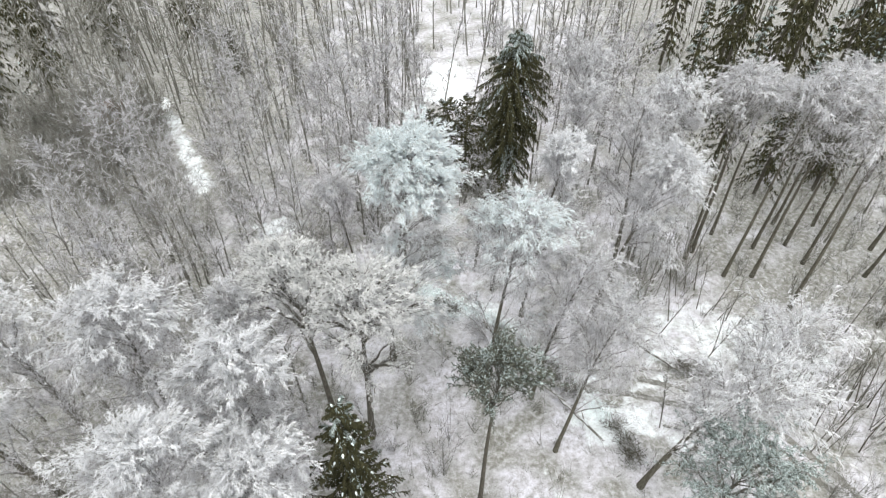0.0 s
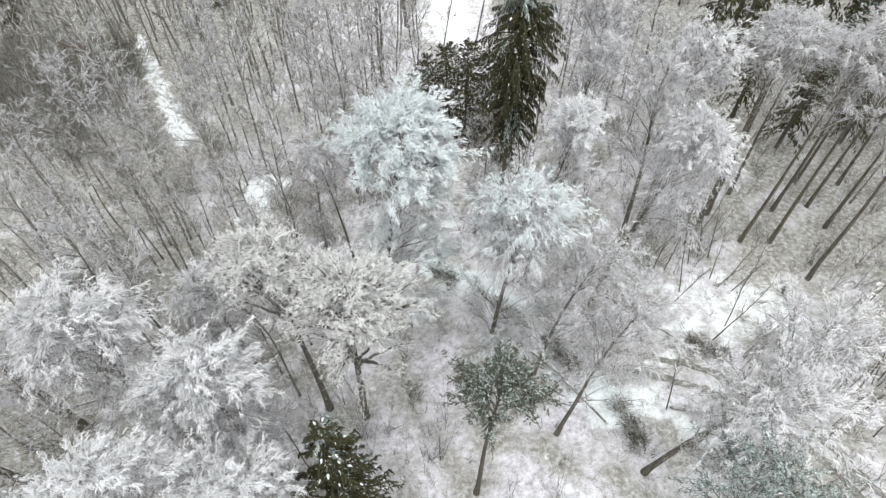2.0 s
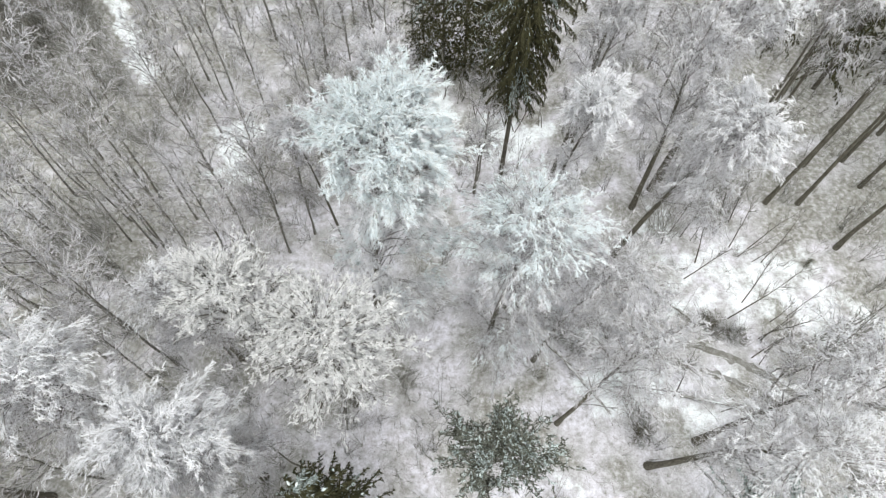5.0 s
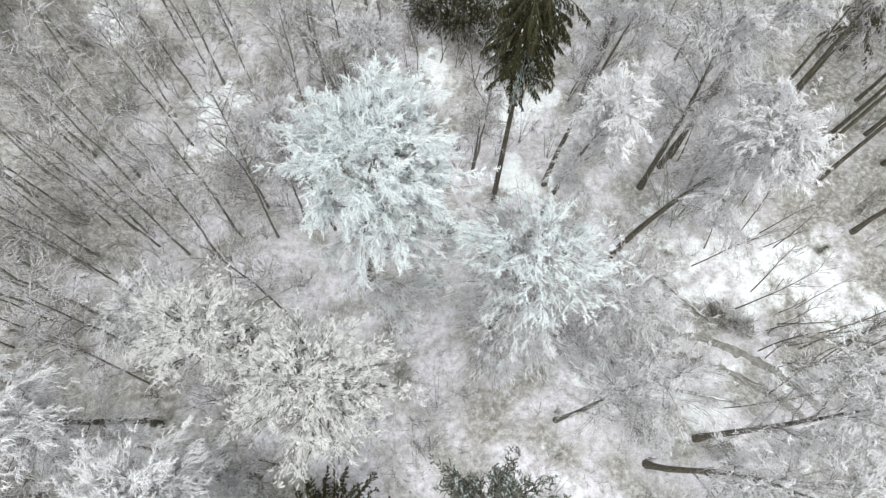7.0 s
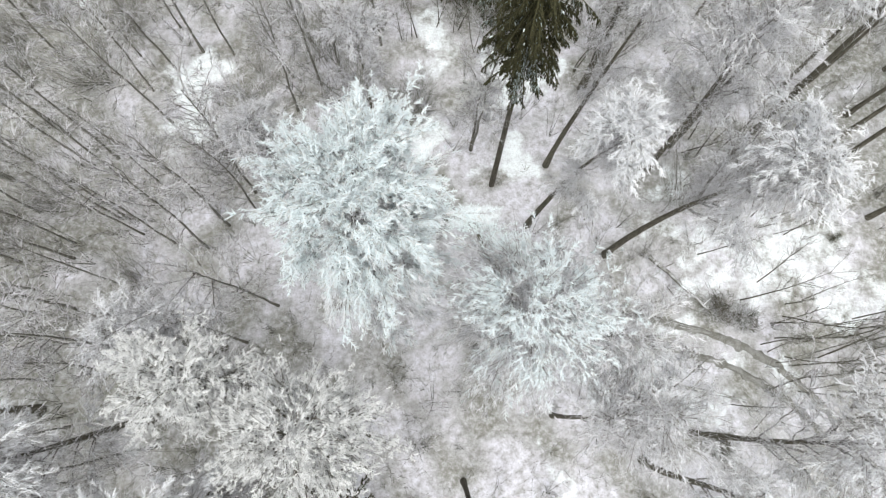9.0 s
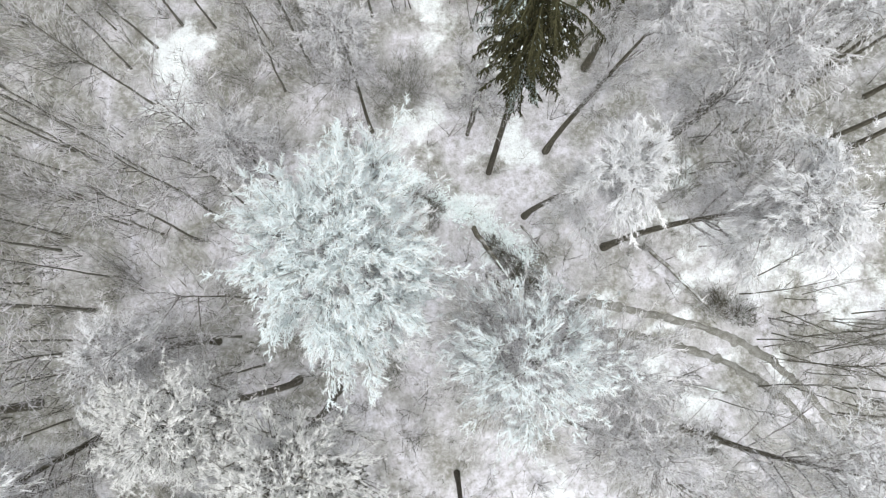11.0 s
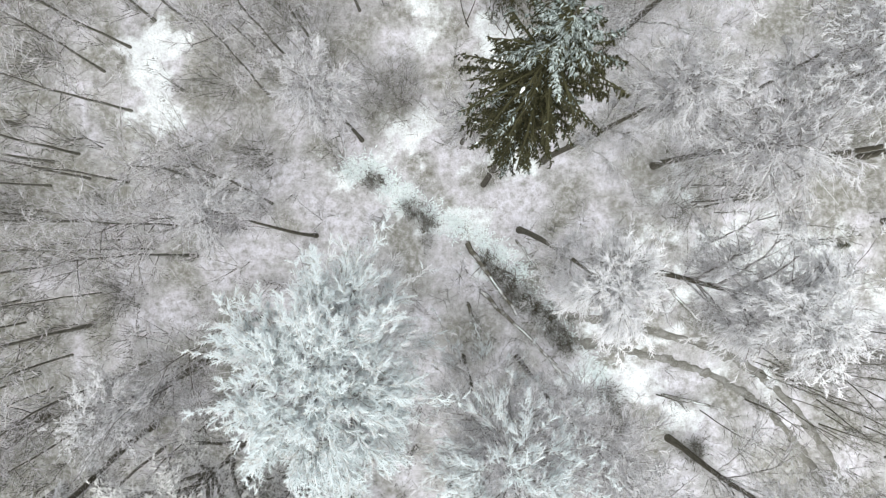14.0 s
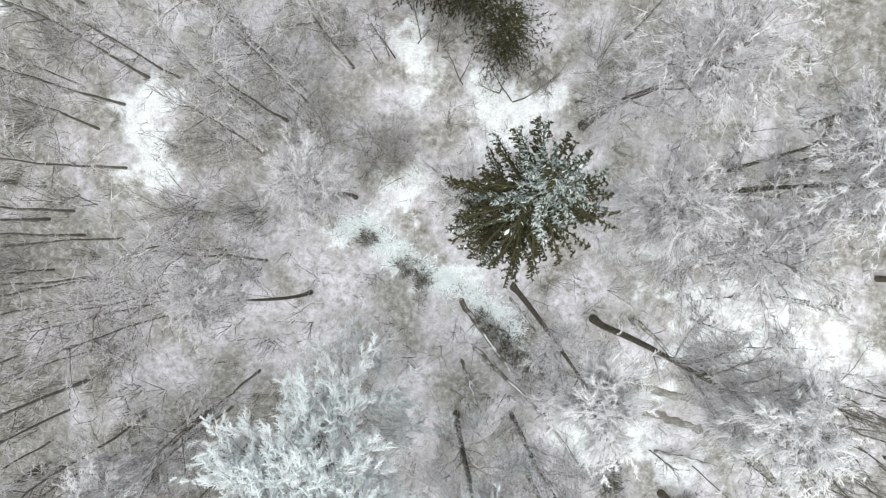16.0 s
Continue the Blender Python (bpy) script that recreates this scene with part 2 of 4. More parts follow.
def broadleaf(seed, height, crown_from, spread, limbs=30, subs=7, twigs=16, lift=(0.9, 1.6), sag=0.9, twig=0.21,
              thick=0.028, girth=0.2, shape="dome", bow=(0.0, 0.0), rimed=0.6, frosty=None, dull=None, droop=0.2, bark=None,
              plain=False, split=False, messy=1.0, curve=1.8, bushy=0, fat=1.0, shell=0.0, reach=1.0, skew=(0.0, 0.0)):
    """A leafless tree: the meshes of its trunk, limbs, rimed twigs and dull twigs."""
    rng = np.random.default_rng(seed)
    k = 9
    u = np.linspace(0, 1, k)
    spine = np.stack([bow[0] * u ** curve, bow[1] * u ** curve, height * u * (0.97 if plain else 0.9)], 1)
    spine[1:, :2] += np.cumsum(rng.normal(0, 0.01 * height, (k - 1, 2)), 0) * (u * (1 - u) * 2)[1:, None]
    wood, boughs, rime, rest = Heap(), Heap(), Heap(), Heap()
    rad = girth * (1 - u) ** 0.75 + 0.02
    rad[0] *= 1.35
    wood.tubes(spine[None], rad[None], 6 if plain else 9)
    stems = spine[None]
    parts = []
    which = rng.integers(0, len(stems), limbs)
    which[:limbs] = 0
    share = crown_from + (1 - crown_from) * ((np.arange(limbs) + rng.uniform(0, 1, limbs)) / limbs) ** (1 - 0.35 * shell)
    s = np.where(which == 0, share, rng.uniform(0.3, 1, limbs))
    p, _ = along(stems, which, s)
    v = np.clip((p[:, 2] / height - crown_from) / (1 - crown_from), 0, 1)
    az = np.arange(limbs) * 2.39996 + rng.normal(0, 0.4, limbs)
    rise = lift[0] + (lift[1] - lift[0]) * v + rng.normal(0, 0.2, limbs)
    way = np.stack([np.cos(az), np.sin(az), rise], 1)
    lobes = 1 + (0.22 - 0.12 * shell) * np.sin(2 * az + seed) + 0.12 * np.sin(5 * az + 2 * seed + 4 * v)
    size = spread * PROFILES[shape](v) * rng.uniform(0.7, 1.2, limbs) * lobes * (1 + skew[1] * np.cos(az - skew[0]))
    lb = grow(rng, p, way, size * np.sqrt(1 + rise ** 2) * (0.85 - 0.25 * v), 7, sag, 0.13 * messy)
    lr = np.linspace(1, 0.2, 7)[None] * (0.01 + 0.011 * size)[:, None]
    if split:
        for i in range(limbs):
            one = Heap()
            one.tubes(lb[i:i + 1], lr[i:i + 1], 5)
            parts.append(("limb", one.mesh("limb", BRANCH, True)))
    else:
        boughs.tubes(lb[:, ::2] if plain else lb, lr[:, ::2] if plain else lr, 3 if plain else 4)
    n = limbs * subs
    wh = np.repeat(np.arange(limbs), subs)
    s = (np.tile(np.arange(subs), limbs) + rng.uniform(0.2, 1, n)) / subs * 0.94 + 0.06
    s = s ** (1 - 0.5 * shell)
    p, w = along(lb, wh, s)
    sub_len = np.clip(size[wh] * (0.6 - 0.33 * s) * rng.uniform(0.7, 1.3, n), 0.4, 2.2)
    way = unit(w + unit(rng.normal(0, 1, (n, 3))) * 0.95 * messy + np.array([0, 0, 0.1]))
    sb = grow(rng, p, way, sub_len, 3, sag * 0.7, 0.14)
    if plain:
        boughs.spikes(p, sb[:, -1] - p, sub_len, 0.02, True)
    else:
        boughs.tubes(sb, np.linspace(1, 0.35, 3)[None] * (0.008 + 0.008 * sub_len)[:, None], 3)
    if bushy:
        # feathery fronds: bent shoots that carry short side twigs, each frond rimed or bare as a whole
        wh = np.repeat(np.arange(n), bushy)
        p, w = along(sb, wh, rng.uniform(0.1, 1.0, n * bushy) ** (1 - 0.4 * shell))
        wl = np.repeat(np.arange(limbs), bushy * 2)
        pl, wl = along(lb, wl, rng.uniform(0.12, 1.0, limbs * bushy * 2))
        p, w = np.concatenate([p, pl]), np.concatenate([w, wl])
        m = len(p)
        fl = rng.uniform(0.3, 0.7, m) * (fat if plain else reach)
        fr = grow(rng, p, unit(w + unit(rng.normal(0, 1, (m, 3))) * 0.62), fl, 3, sag * 0.7, 0.16)
        v = np.clip((p[:, 2] / height - crown_from) / (1 - crown_from), 0, 1)
        out = np.linalg.norm(p[:, :2] - np.outer(p[:, 2] / height, spine[-1, :2]), axis=1) / spread
        hoar = rng.uniform(0, 1, m) < np.clip(rimed * (1.35 * v ** 1.2 + 0.3 * out - 0.03), 0.02, 0.98)
        rime.spikes(fr[hoar, 0], fr[hoar, -1] - fr[hoar, 0], fl[hoar], fat * 0.024 * rng.uniform(0.7, 1.3, hoar.sum()))
        keep = ~hoar & (rng.uniform(0, 1, m) < 0.5)
        rest.spikes(fr[keep, 0], fr[keep, -1] - fr[keep, 0], fl[keep], 0.014, True)
        for sel, per, ln, th, heap in ((hoar, twigs, twig * (0.66 if plain else 0.42), 0.021 * fat, rime), (keep, twigs // 3, twig * 1.4, 0.013, rest)):
            src = fr[sel]
            q = len(src) * per
            p, w = along(src, np.repeat(np.arange(len(src)), per), rng.uniform(0.08, 1, q))
            heap.spikes(p, unit(w + unit(rng.normal(0, 1, (q, 3))) * (0.75 if plain else 1.3) + np.array([0, 0, -droop * 0.5])), ln * rng.uniform(0.6, 1.4, q), th, True)
        sources = ((sb, twigs // 2),)
    else:
        sources = ((sb, twigs), (lb, twigs // 2))
    for src, per in sources:
        m = len(src) * per
        wh = np.repeat(np.arange(len(src)), per)
        s = 0.15 + 0.85 * rng.uniform(0, 1, m) ** 0.75
        p, w = along(src, wh, s)
        way = unit(w + unit(rng.normal(0, 1, (m, 3))) * 0.8 + np.array([0, 0, -droop]))
        L = twig * rng.uniform(0.55, 1.4, m)
        v = np.clip((p[:, 2] / height - crown_from) / (1 - crown_from), 0, 1)
        out = np.linalg.norm(p[:, :2] - np.outer(p[:, 2] / height, spine[-1, :2]), axis=1) / spread
        hoar = rng.uniform(0, 1, m) < np.clip(rimed * (1.35 * v ** 1.2 + 0.3 * out - 0.03), 0.02, 0.98)
        rime.spikes(p[hoar], way[hoar], L[hoar], thick * rng.uniform(0.7, 1.3, hoar.sum()), True)
        bare = ~hoar & (rng.uniform(0, 1, m) < (1.0 if plain else 0.65))
        rest.spikes(p[bare], way[bare], L[bare] * 1.3, thick * 0.6, True)
    return [("trunk", wood.mesh("trunk", bark or BARK, True))] + parts + [("branchwork", boughs.mesh("branchwork", BRANCH)),
            ("rimed_crown", rime.mesh("rimed_crown", frosty or FROST)), ("inner_crown", rest.mesh("inner_crown", dull or (SOFT if bushy else HALF)))]


def canopy(seed, height, lean=(0.0, 0.0), radii=(3.0, 3.0), depth=3.0, lobes=24, skirt=10, subs=10, fronds=16, crown_from=0.35, girth=0.2, reach=0.42,
           frosty=None, under=None, dull=None, bark=None, limb_bark=None, rimed=0.95, droop=0.35, messy=0.62, fat=1.12, sprigs=6, haze=10, split=True, width=0.55, curve=1.6, bare=0.5, hem=0.4, cap=1.0, hang=1.0, stout=1.0, limb=1.0):
    """A tree whose rimed boughs make up a domed crown of overlapping lobes round its top, with thinner twigs hanging below."""
    rng = np.random.default_rng(seed)
    k = 9
    u = np.linspace(0, 1, k)
    spine = np.stack([lean[0] * u ** curve, lean[1] * u ** curve, height * 0.88 * u], 1)
    spine[1:-1, :2] += np.sin(np.linspace(0, 5, k - 2) + seed)[:, None] * rng.normal(0, 0.004 * height, 2)
    wood, boughs, rime, lower, rest = Heap(), Heap(), Heap(), Heap(), Heap()
    rad = girth * (1 - u) ** 0.75 + 0.02
    rad[0] *= 1.35
    wood.tubes(spine[None], rad[None], 9 if split else 6)
    # where each lobe of the crown sits: a dome above, tiers of narrower lobes below
    n = lobes + skirt
    i = np.arange(lobes)
    rho = np.concatenate([np.sqrt((i + 0.4) / lobes) * 0.86, rng.uniform(0.62, 0.86, skirt)])
    phi = np.concatenate([i * 2.39996, np.arange(skirt) * 2.39996 + 1.0]) + rng.normal(0, 0.25, n) + seed
    fall = np.concatenate([rng.uniform(0, 0.14, lobes), rng.uniform(1.0, 1.0 + hem * height / depth, skirt) - 0.8])
    bulge = 1 + 0.12 * np.sin(3 * phi + seed) + rng.normal(0, 0.05, n)
    z = height - depth * (0.9 * rho ** 2.2 + fall) - 0.45
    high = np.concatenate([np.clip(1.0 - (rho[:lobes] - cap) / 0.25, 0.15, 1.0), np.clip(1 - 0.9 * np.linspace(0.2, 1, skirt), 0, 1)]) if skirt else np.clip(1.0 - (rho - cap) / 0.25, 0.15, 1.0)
    out = np.stack([np.cos(phi), np.sin(phi)], 1)
    slim = np.where(np.arange(n) < lobes, 1.0, 0.95)
    centre = np.stack([lean[0] + radii[0] * rho * bulge * slim * out[:, 0], lean[1] + radii[1] * rho * bulge * slim * out[:, 1], z], 1)
    far = np.linalg.norm(centre[:, :2] - np.array(lean), axis=1)
    share = np.clip((z - 1.0 - 1.25 * far) / (height * 0.88), crown_from, 0.96)
    p0, _ = along(spine[None], np.zeros(n, int), share)
    knee = p0 + (centre - p0) * np.array([0.47, 0.47, 0.6])
    q = np.linspace(0, 1, 8)[None, :, None]
    lb = (1 - q) ** 2 * p0[:, None] + 2 * q * (1 - q) * knee[:, None] + q ** 2 * centre[:, None]
    lb[:, 1:-1] += rng.normal(0, 0.05, (n, 6, 3))
    lr = np.linspace(1, 0.2, 8)[None] * (0.012 + 0.009 * np.linalg.norm(centre - p0, axis=1))[:, None] * (limb * girth / 0.2)
    parts = []
    if split:
        for j in range(n):
            one = Heap()
            one.tubes(lb[j:j + 1], lr[j:j + 1], 5)
            parts.append(("limb", one.mesh("limb", limb_bark or BRANCH, True)))
    else:
        boughs.tubes(lb[:, ::2][:, :4], lr[:, ::2][:, :4], 3)
    axis = unit(np.stack([out[:, 0] * (0.55 + rho), out[:, 1] * (0.55 + rho), 0.42 - 0.75 * rho], 1) + rng.normal(0, 0.22, (n, 3)))
    # boughs within a lobe, longer along its axis than across
    m = n * subs
    wh = np.repeat(np.arange(n), subs)
    p, _ = along(lb, wh, rng.uniform(0.45, 1.0, m))
    size = 0.5 * (radii[0] + radii[1]) * width * (3.2 / math.sqrt(lobes)) ** 0.7
    tip = centre[wh] + axis[wh] * (rng.uniform(-0.5, 1.0, m) * size)[:, None] + rng.normal(0, 0.42 * size, (m, 3)) * np.array([1, 1, 0.45])
    mid = (p + tip) / 2 + np.array([0, 0, 0.16]) * size
    sb = np.stack([p, mid, tip], 1)
    boughs.tubes(sb, np.tile([[0.02, 0.014, 0.007]], (m, 1)) * (1.0 if split else 1.3), 3)
    # flat feathery sprays along the boughs
    f = m * fronds
    wf = np.repeat(np.arange(m), fronds)
    p, w = along(sb, wf, rng.uniform(0.2, 1.0, f) ** 0.8)
    p = p + rng.normal(0, 0.06, p.shape)
    lobe = wh[wf]
    way = unit(0.6 * w + 0.5 * axis[lobe] + unit(rng.normal(0, 1, (f, 3))) * messy * 1.5 + np.array([0, 0, -1.0]) * (droop * (0.3 + 1.2 * rho[lobe]))[:, None])
    ln = reach * rng.uniform(0.6, 1.3, f)
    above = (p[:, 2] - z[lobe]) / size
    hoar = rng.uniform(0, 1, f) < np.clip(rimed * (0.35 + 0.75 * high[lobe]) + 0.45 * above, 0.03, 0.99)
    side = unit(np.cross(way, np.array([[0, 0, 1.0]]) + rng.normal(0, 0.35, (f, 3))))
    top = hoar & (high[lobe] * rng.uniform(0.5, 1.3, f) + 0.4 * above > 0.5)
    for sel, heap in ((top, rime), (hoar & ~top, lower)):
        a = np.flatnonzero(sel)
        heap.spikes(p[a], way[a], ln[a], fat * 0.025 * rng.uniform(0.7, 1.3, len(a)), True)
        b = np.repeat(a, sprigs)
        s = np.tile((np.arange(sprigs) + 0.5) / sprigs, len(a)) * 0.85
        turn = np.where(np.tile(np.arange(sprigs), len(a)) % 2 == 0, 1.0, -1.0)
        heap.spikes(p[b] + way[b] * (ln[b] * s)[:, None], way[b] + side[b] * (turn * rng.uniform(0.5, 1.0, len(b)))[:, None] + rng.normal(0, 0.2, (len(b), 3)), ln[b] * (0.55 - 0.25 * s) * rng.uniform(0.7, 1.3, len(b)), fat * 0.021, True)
    a = np.flatnonzero(~hoar & (rng.uniform(0, 1, f) < bare))
    rest.spikes(p[a], way[a], ln[a] * 1.2, 0.013 * stout, True)
    b = np.repeat(a, 3)
    rest.spikes(p[b] + way[b] * (ln[b] * rng.uniform(0.1, 0.9, len(b)))[:, None], way[b] + rng.normal(0, 0.45, (len(b), 3)), ln[b] * 0.6, 0.011 * stout, True)
    # fine hanging twigs under the lobes and along the limbs
    if haze:
        g = n * haze * 4
        wl = np.repeat(np.arange(n), haze * 4)
        p, w = along(lb, wl, rng.uniform(0.25, 1.0, g))
        p = p + rng.normal(0, 0.36 * size, p.shape) * np.array([1, 1, 0.8]) - np.array([0, 0, 0.2]) * size
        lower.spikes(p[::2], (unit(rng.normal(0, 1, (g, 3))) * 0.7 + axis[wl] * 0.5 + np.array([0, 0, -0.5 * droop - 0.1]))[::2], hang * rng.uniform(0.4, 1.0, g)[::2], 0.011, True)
        rest.spikes(p[1::2], (unit(rng.normal(0, 1, (g, 3))) * 0.7 + axis[wl] * 0.5 + np.array([0, 0, -0.5 * droop]))[1::2], hang * rng.uniform(0.4, 1.0, g)[1::2], 0.01, True)
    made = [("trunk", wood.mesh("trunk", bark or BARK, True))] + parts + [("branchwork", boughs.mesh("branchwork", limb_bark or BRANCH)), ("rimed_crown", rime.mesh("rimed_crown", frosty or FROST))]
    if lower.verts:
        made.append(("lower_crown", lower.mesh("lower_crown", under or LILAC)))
    if rest.verts:
        made.append(("inner_crown", rest.mesh("inner_crown", dull or SOFT)))
    return made


def conifer(seed, height, crown_from, spread, whorls=22, per=7, fans=9, needles=8, girth=0.28, rime=0.25, snow=0, shape="spire", needle=None, sag=0.5, size=0.26,
            lift=0.2, bow=(0.0, 0.0), split=False, thick=0.04, sprout=0.22, patch=1.0, hang=0.0, crest=0.0):
    """A spruce: boughs in whorls, clad in sprigs of needles, some of them rimed."""
    rng = np.random.default_rng(seed)
    k = 8
    u = np.linspace(0, 1, k)
    spine = np.stack([bow[0] * u ** 1.5, bow[1] * u ** 1.5, height * u], 1)
    wood, boughs, green, white = Heap(), Heap(), Heap(), Heap()
    wood.tubes(spine[None], (girth * (1 - u) ** 0.8 + 0.02)[None], 9)
    parts = [("trunk", wood.mesh("trunk", PINE_BARK, True))]
    n = whorls * per
    tier = np.repeat(np.arange(whorls), per)
    v = (tier + rng.uniform(0, 0.8, n)) / whorls
    p, _ = along(spine[None], np.zeros(n, int), crown_from + (0.985 - crown_from) * v)
    az = np.tile(np.arange(per) * 6.283 / per, whorls) + tier * 1.1 + rng.normal(0, 0.3, n)
    L = spread * PROFILES[shape](v) * rng.uniform(0.6, 1.15, n)
    way = np.stack([np.cos(az), np.sin(az), lift - 0.45 * (1 - v) + 0.6 * v], 1)
    lb = grow(rng, p, way, L, 6, sag, 0.05)
    lr = np.linspace(1, 0.25, 6)[None] * (0.02 + 0.012 * L)[:, None]
    if split:
        for i in range(n):
            one = Heap()
            one.tubes(lb[i:i + 1], lr[i:i + 1], 4)
            parts.append(("bough", one.mesh("bough", NEEDLE)))
    else:
        boughs.spikes(p, lb[:, -1] - p, np.linalg.norm(lb[:, -1] - p, axis=1), 0.05, True)
        parts.append(("branchwork", boughs.mesh("branchwork", NEEDLE)))
    m = n * fans
    wh = np.repeat(np.arange(n), fans)
    s = (np.tile(np.arange(fans), n) + rng.uniform(0.1, 1, m)) / fans * 0.9 + 0.1
    p, w = along(lb, wh, s)
    side = unit(np.cross(w, np.array([[0, 0, 1.0]]))) * np.where(rng.uniform(0, 1, m) < 0.5, 1, -1)[:, None]
    sprig = np.clip(L[wh] * sprout * (1.2 - 0.7 * s), 0.1, 0.6) * rng.uniform(0.7, 1.3, m)
    fan = grow(rng, p, unit(w * 0.8 + side * rng.uniform(0.3, 1.0, (m, 1)) - np.array([0, 0, 1.0]) * hang * rng.uniform(0.2, 1.3, (m, 1))), sprig, 3, sag * 1.2, 0.1)
    q = m * needles
    wh2 = np.repeat(np.arange(m), needles)
    p, w = along(fan, wh2, rng.uniform(0.0, 1, q))
    way = unit(w + unit(rng.normal(0, 1, (q, 3))) * 0.6 + np.array([0, 0, -0.3]))
    coated = rng.uniform(0, 1, n) < rime * np.clip(2.6 * v - 0.55, 0.08, 1.4)
    if crest:
        coated = (v > crest) & (rng.uniform(0, 1, n) < 0.8) | (rng.uniform(0, 1, n) < 0.06)
    chance = np.where(coated, 0.6, 0.03)[wh][wh2] * (1.0 if rime > 0 else 0.0)
    hoar = (rng.uniform(0, 1, q) < chance) & (way[:, 2] > -0.93)
    ln = size * rng.uniform(0.6, 1.4, q)
    green.spikes(p[~hoar], way[~hoar], ln[~hoar], thick, True)
    parts.append(("needle_crown", green.mesh("needle_crown", needle or NEEDLE)))
    if hoar.any():
        white.spikes(p[hoar] + np.array([0, 0, 0.06]), way[hoar] + np.array([0, 0, 0.15]), ln[hoar], thick, True)
        parts.append(("rimed_crown", white.mesh("rimed_crown", NEEDLE_RIME)))
    if snow:
        pick = rng.integers(0, n, snow)
        p, w = along(lb, pick, rng.uniform(0.45, 0.85, snow))
        for i in range(snow):
            load = Heap()
            g = rng.uniform(0.5, 1.0)
            load.tubes(np.stack([p[i] + [0, 0, 0.08], p[i] + w[i] * 0.1 * g + [0, 0, 0.12], p[i] + w[i] * 0.26 * g + [0, 0, 0.07]])[None], np.array([[0.02, 0.06 * g, 0.015]]) * patch, 5)
            parts.append(("snow_patch", load.mesh("snow_patch", SNOWLOAD, True)) + ((1 + int(pick[i]),) if split else ()))
    return parts


def plant(name, parts, x, y, label, category, group="", turn=0.0, scale=1.0, z=-0.15, tilt=(0.0, 0.0)):
    root = new(name)
    root.empty_display_size = 0.5
    made_parts = []
    for pn, me, *under in parts:
        ob = part_of(pn, me, made_parts[under[0]] if under else root)
        made_parts.append(ob)
        if pn in ("branchwork", "rimed_crown", "lower_crown", "inner_crown", "needle_crown"):
            tagged(ob, kind="stuff")
    root.matrix_basis = Matrix.Translation((x, y, z)) @ Euler((radians(tilt[0]), radians(tilt[1]), radians(turn))).to_matrix().to_4x4() @ Matrix.Scale(scale, 4)
    return tagged(root, label, category, group)


# ---- ground: one snowy sheet to the horizon ----
OPENINGS = [  # x, y, half-width, half-length of the treeless snow
    (27, 33.8, 6.5, 4.8), (20.2, 35.2, 3.7, 2.6), (21.0, 31.2, 4.5, 1.5), (31.5, 30.5, 4.0, 2.5), (-20.3, 46.0, 2.4, 6.0), (-0.6, 51.8, 3.0, 3.0), (6.3, 48.6, 4.5, 2.8), (-1.5, 84.0, 4.5, 9.0),
    (18.0, 39.0, 2.0, 2.5), (-2.0, 42.5, 2.5, 2.2), (5.5, 41.5, 2.5, 2.5), (14.6, 24.4, 4.0, 2.4), (20, 23, 3.5, 2.0), (9.2, 17.4, 1.6, 2.6), (15.5, 36, 1.3, 2.0), (-4.8, 39.9, 2.4, 1.4), (2.4, 35.8, 2.6, 1.5), (5.6, 33.6, 2.0, 1.4), (-1.6, 37.9, 1.9, 1.3), (-1.6, 41.6, 2.4, 1.5), (12.3, 25.3, 2.4, 2.0), (8.6, 30.6, 1.6, 1.3), (13.5, 28.6, 2.6, 1.2), (17.5, 27.9, 2.6, 1.1), (21.5, 26.9, 2.6, 1.1), (25.0, 25.0, 2.2, 1.3)]


def openness(x, y):
    o = 0.0
    x, y = np.asarray(x, float), np.asarray(y, float)
    x0, y0 = x, y
    x, y = x + 0.9 * np.sin(y * 1.1 + 0.6 * x) + 0.5 * np.sin(2.3 * y - x), y + 0.9 * np.sin(x * 0.9 - 0.5 * y + 1.7) + 0.5 * np.sin(2.1 * x + 0.7 * y)
    for cx, cy, a, b in OPENINGS:
        d = ((x - cx) / a) ** 2 + ((y - cy) / b) ** 2
        o = np.maximum(o, np.clip(1.3 - d, 0, 1) * (0.72 if cx > 19 else 1.0 if a > 3.6 or cx < -15 or (-7 < cx < 13 and 25 < cy < 42) else 0.74))
    # the narrow ride through the far woods
    ax, ay, bx, by = -45.0, 77.0, -31.2, 55.0
    u = np.clip(((x0 - ax) * (bx - ax) + (y0 - ay) * (by - ay)) / ((bx - ax) ** 2 + (by - ay) ** 2), 0, 1)
    off = np.hypot(x0 - ax - u * (bx - ax), y0 - ay - u * (by - ay)) + 0.35 * np.sin(y0 * 1.3) + 0.2 * np.sin(y0 * 3.1 + x0)
    o = np.maximum(o, np.clip(1.3 - (off / (1.0 + 0.6 * u)) ** 2, 0, 1) * (0.75 + 0.25 * u))
    return o


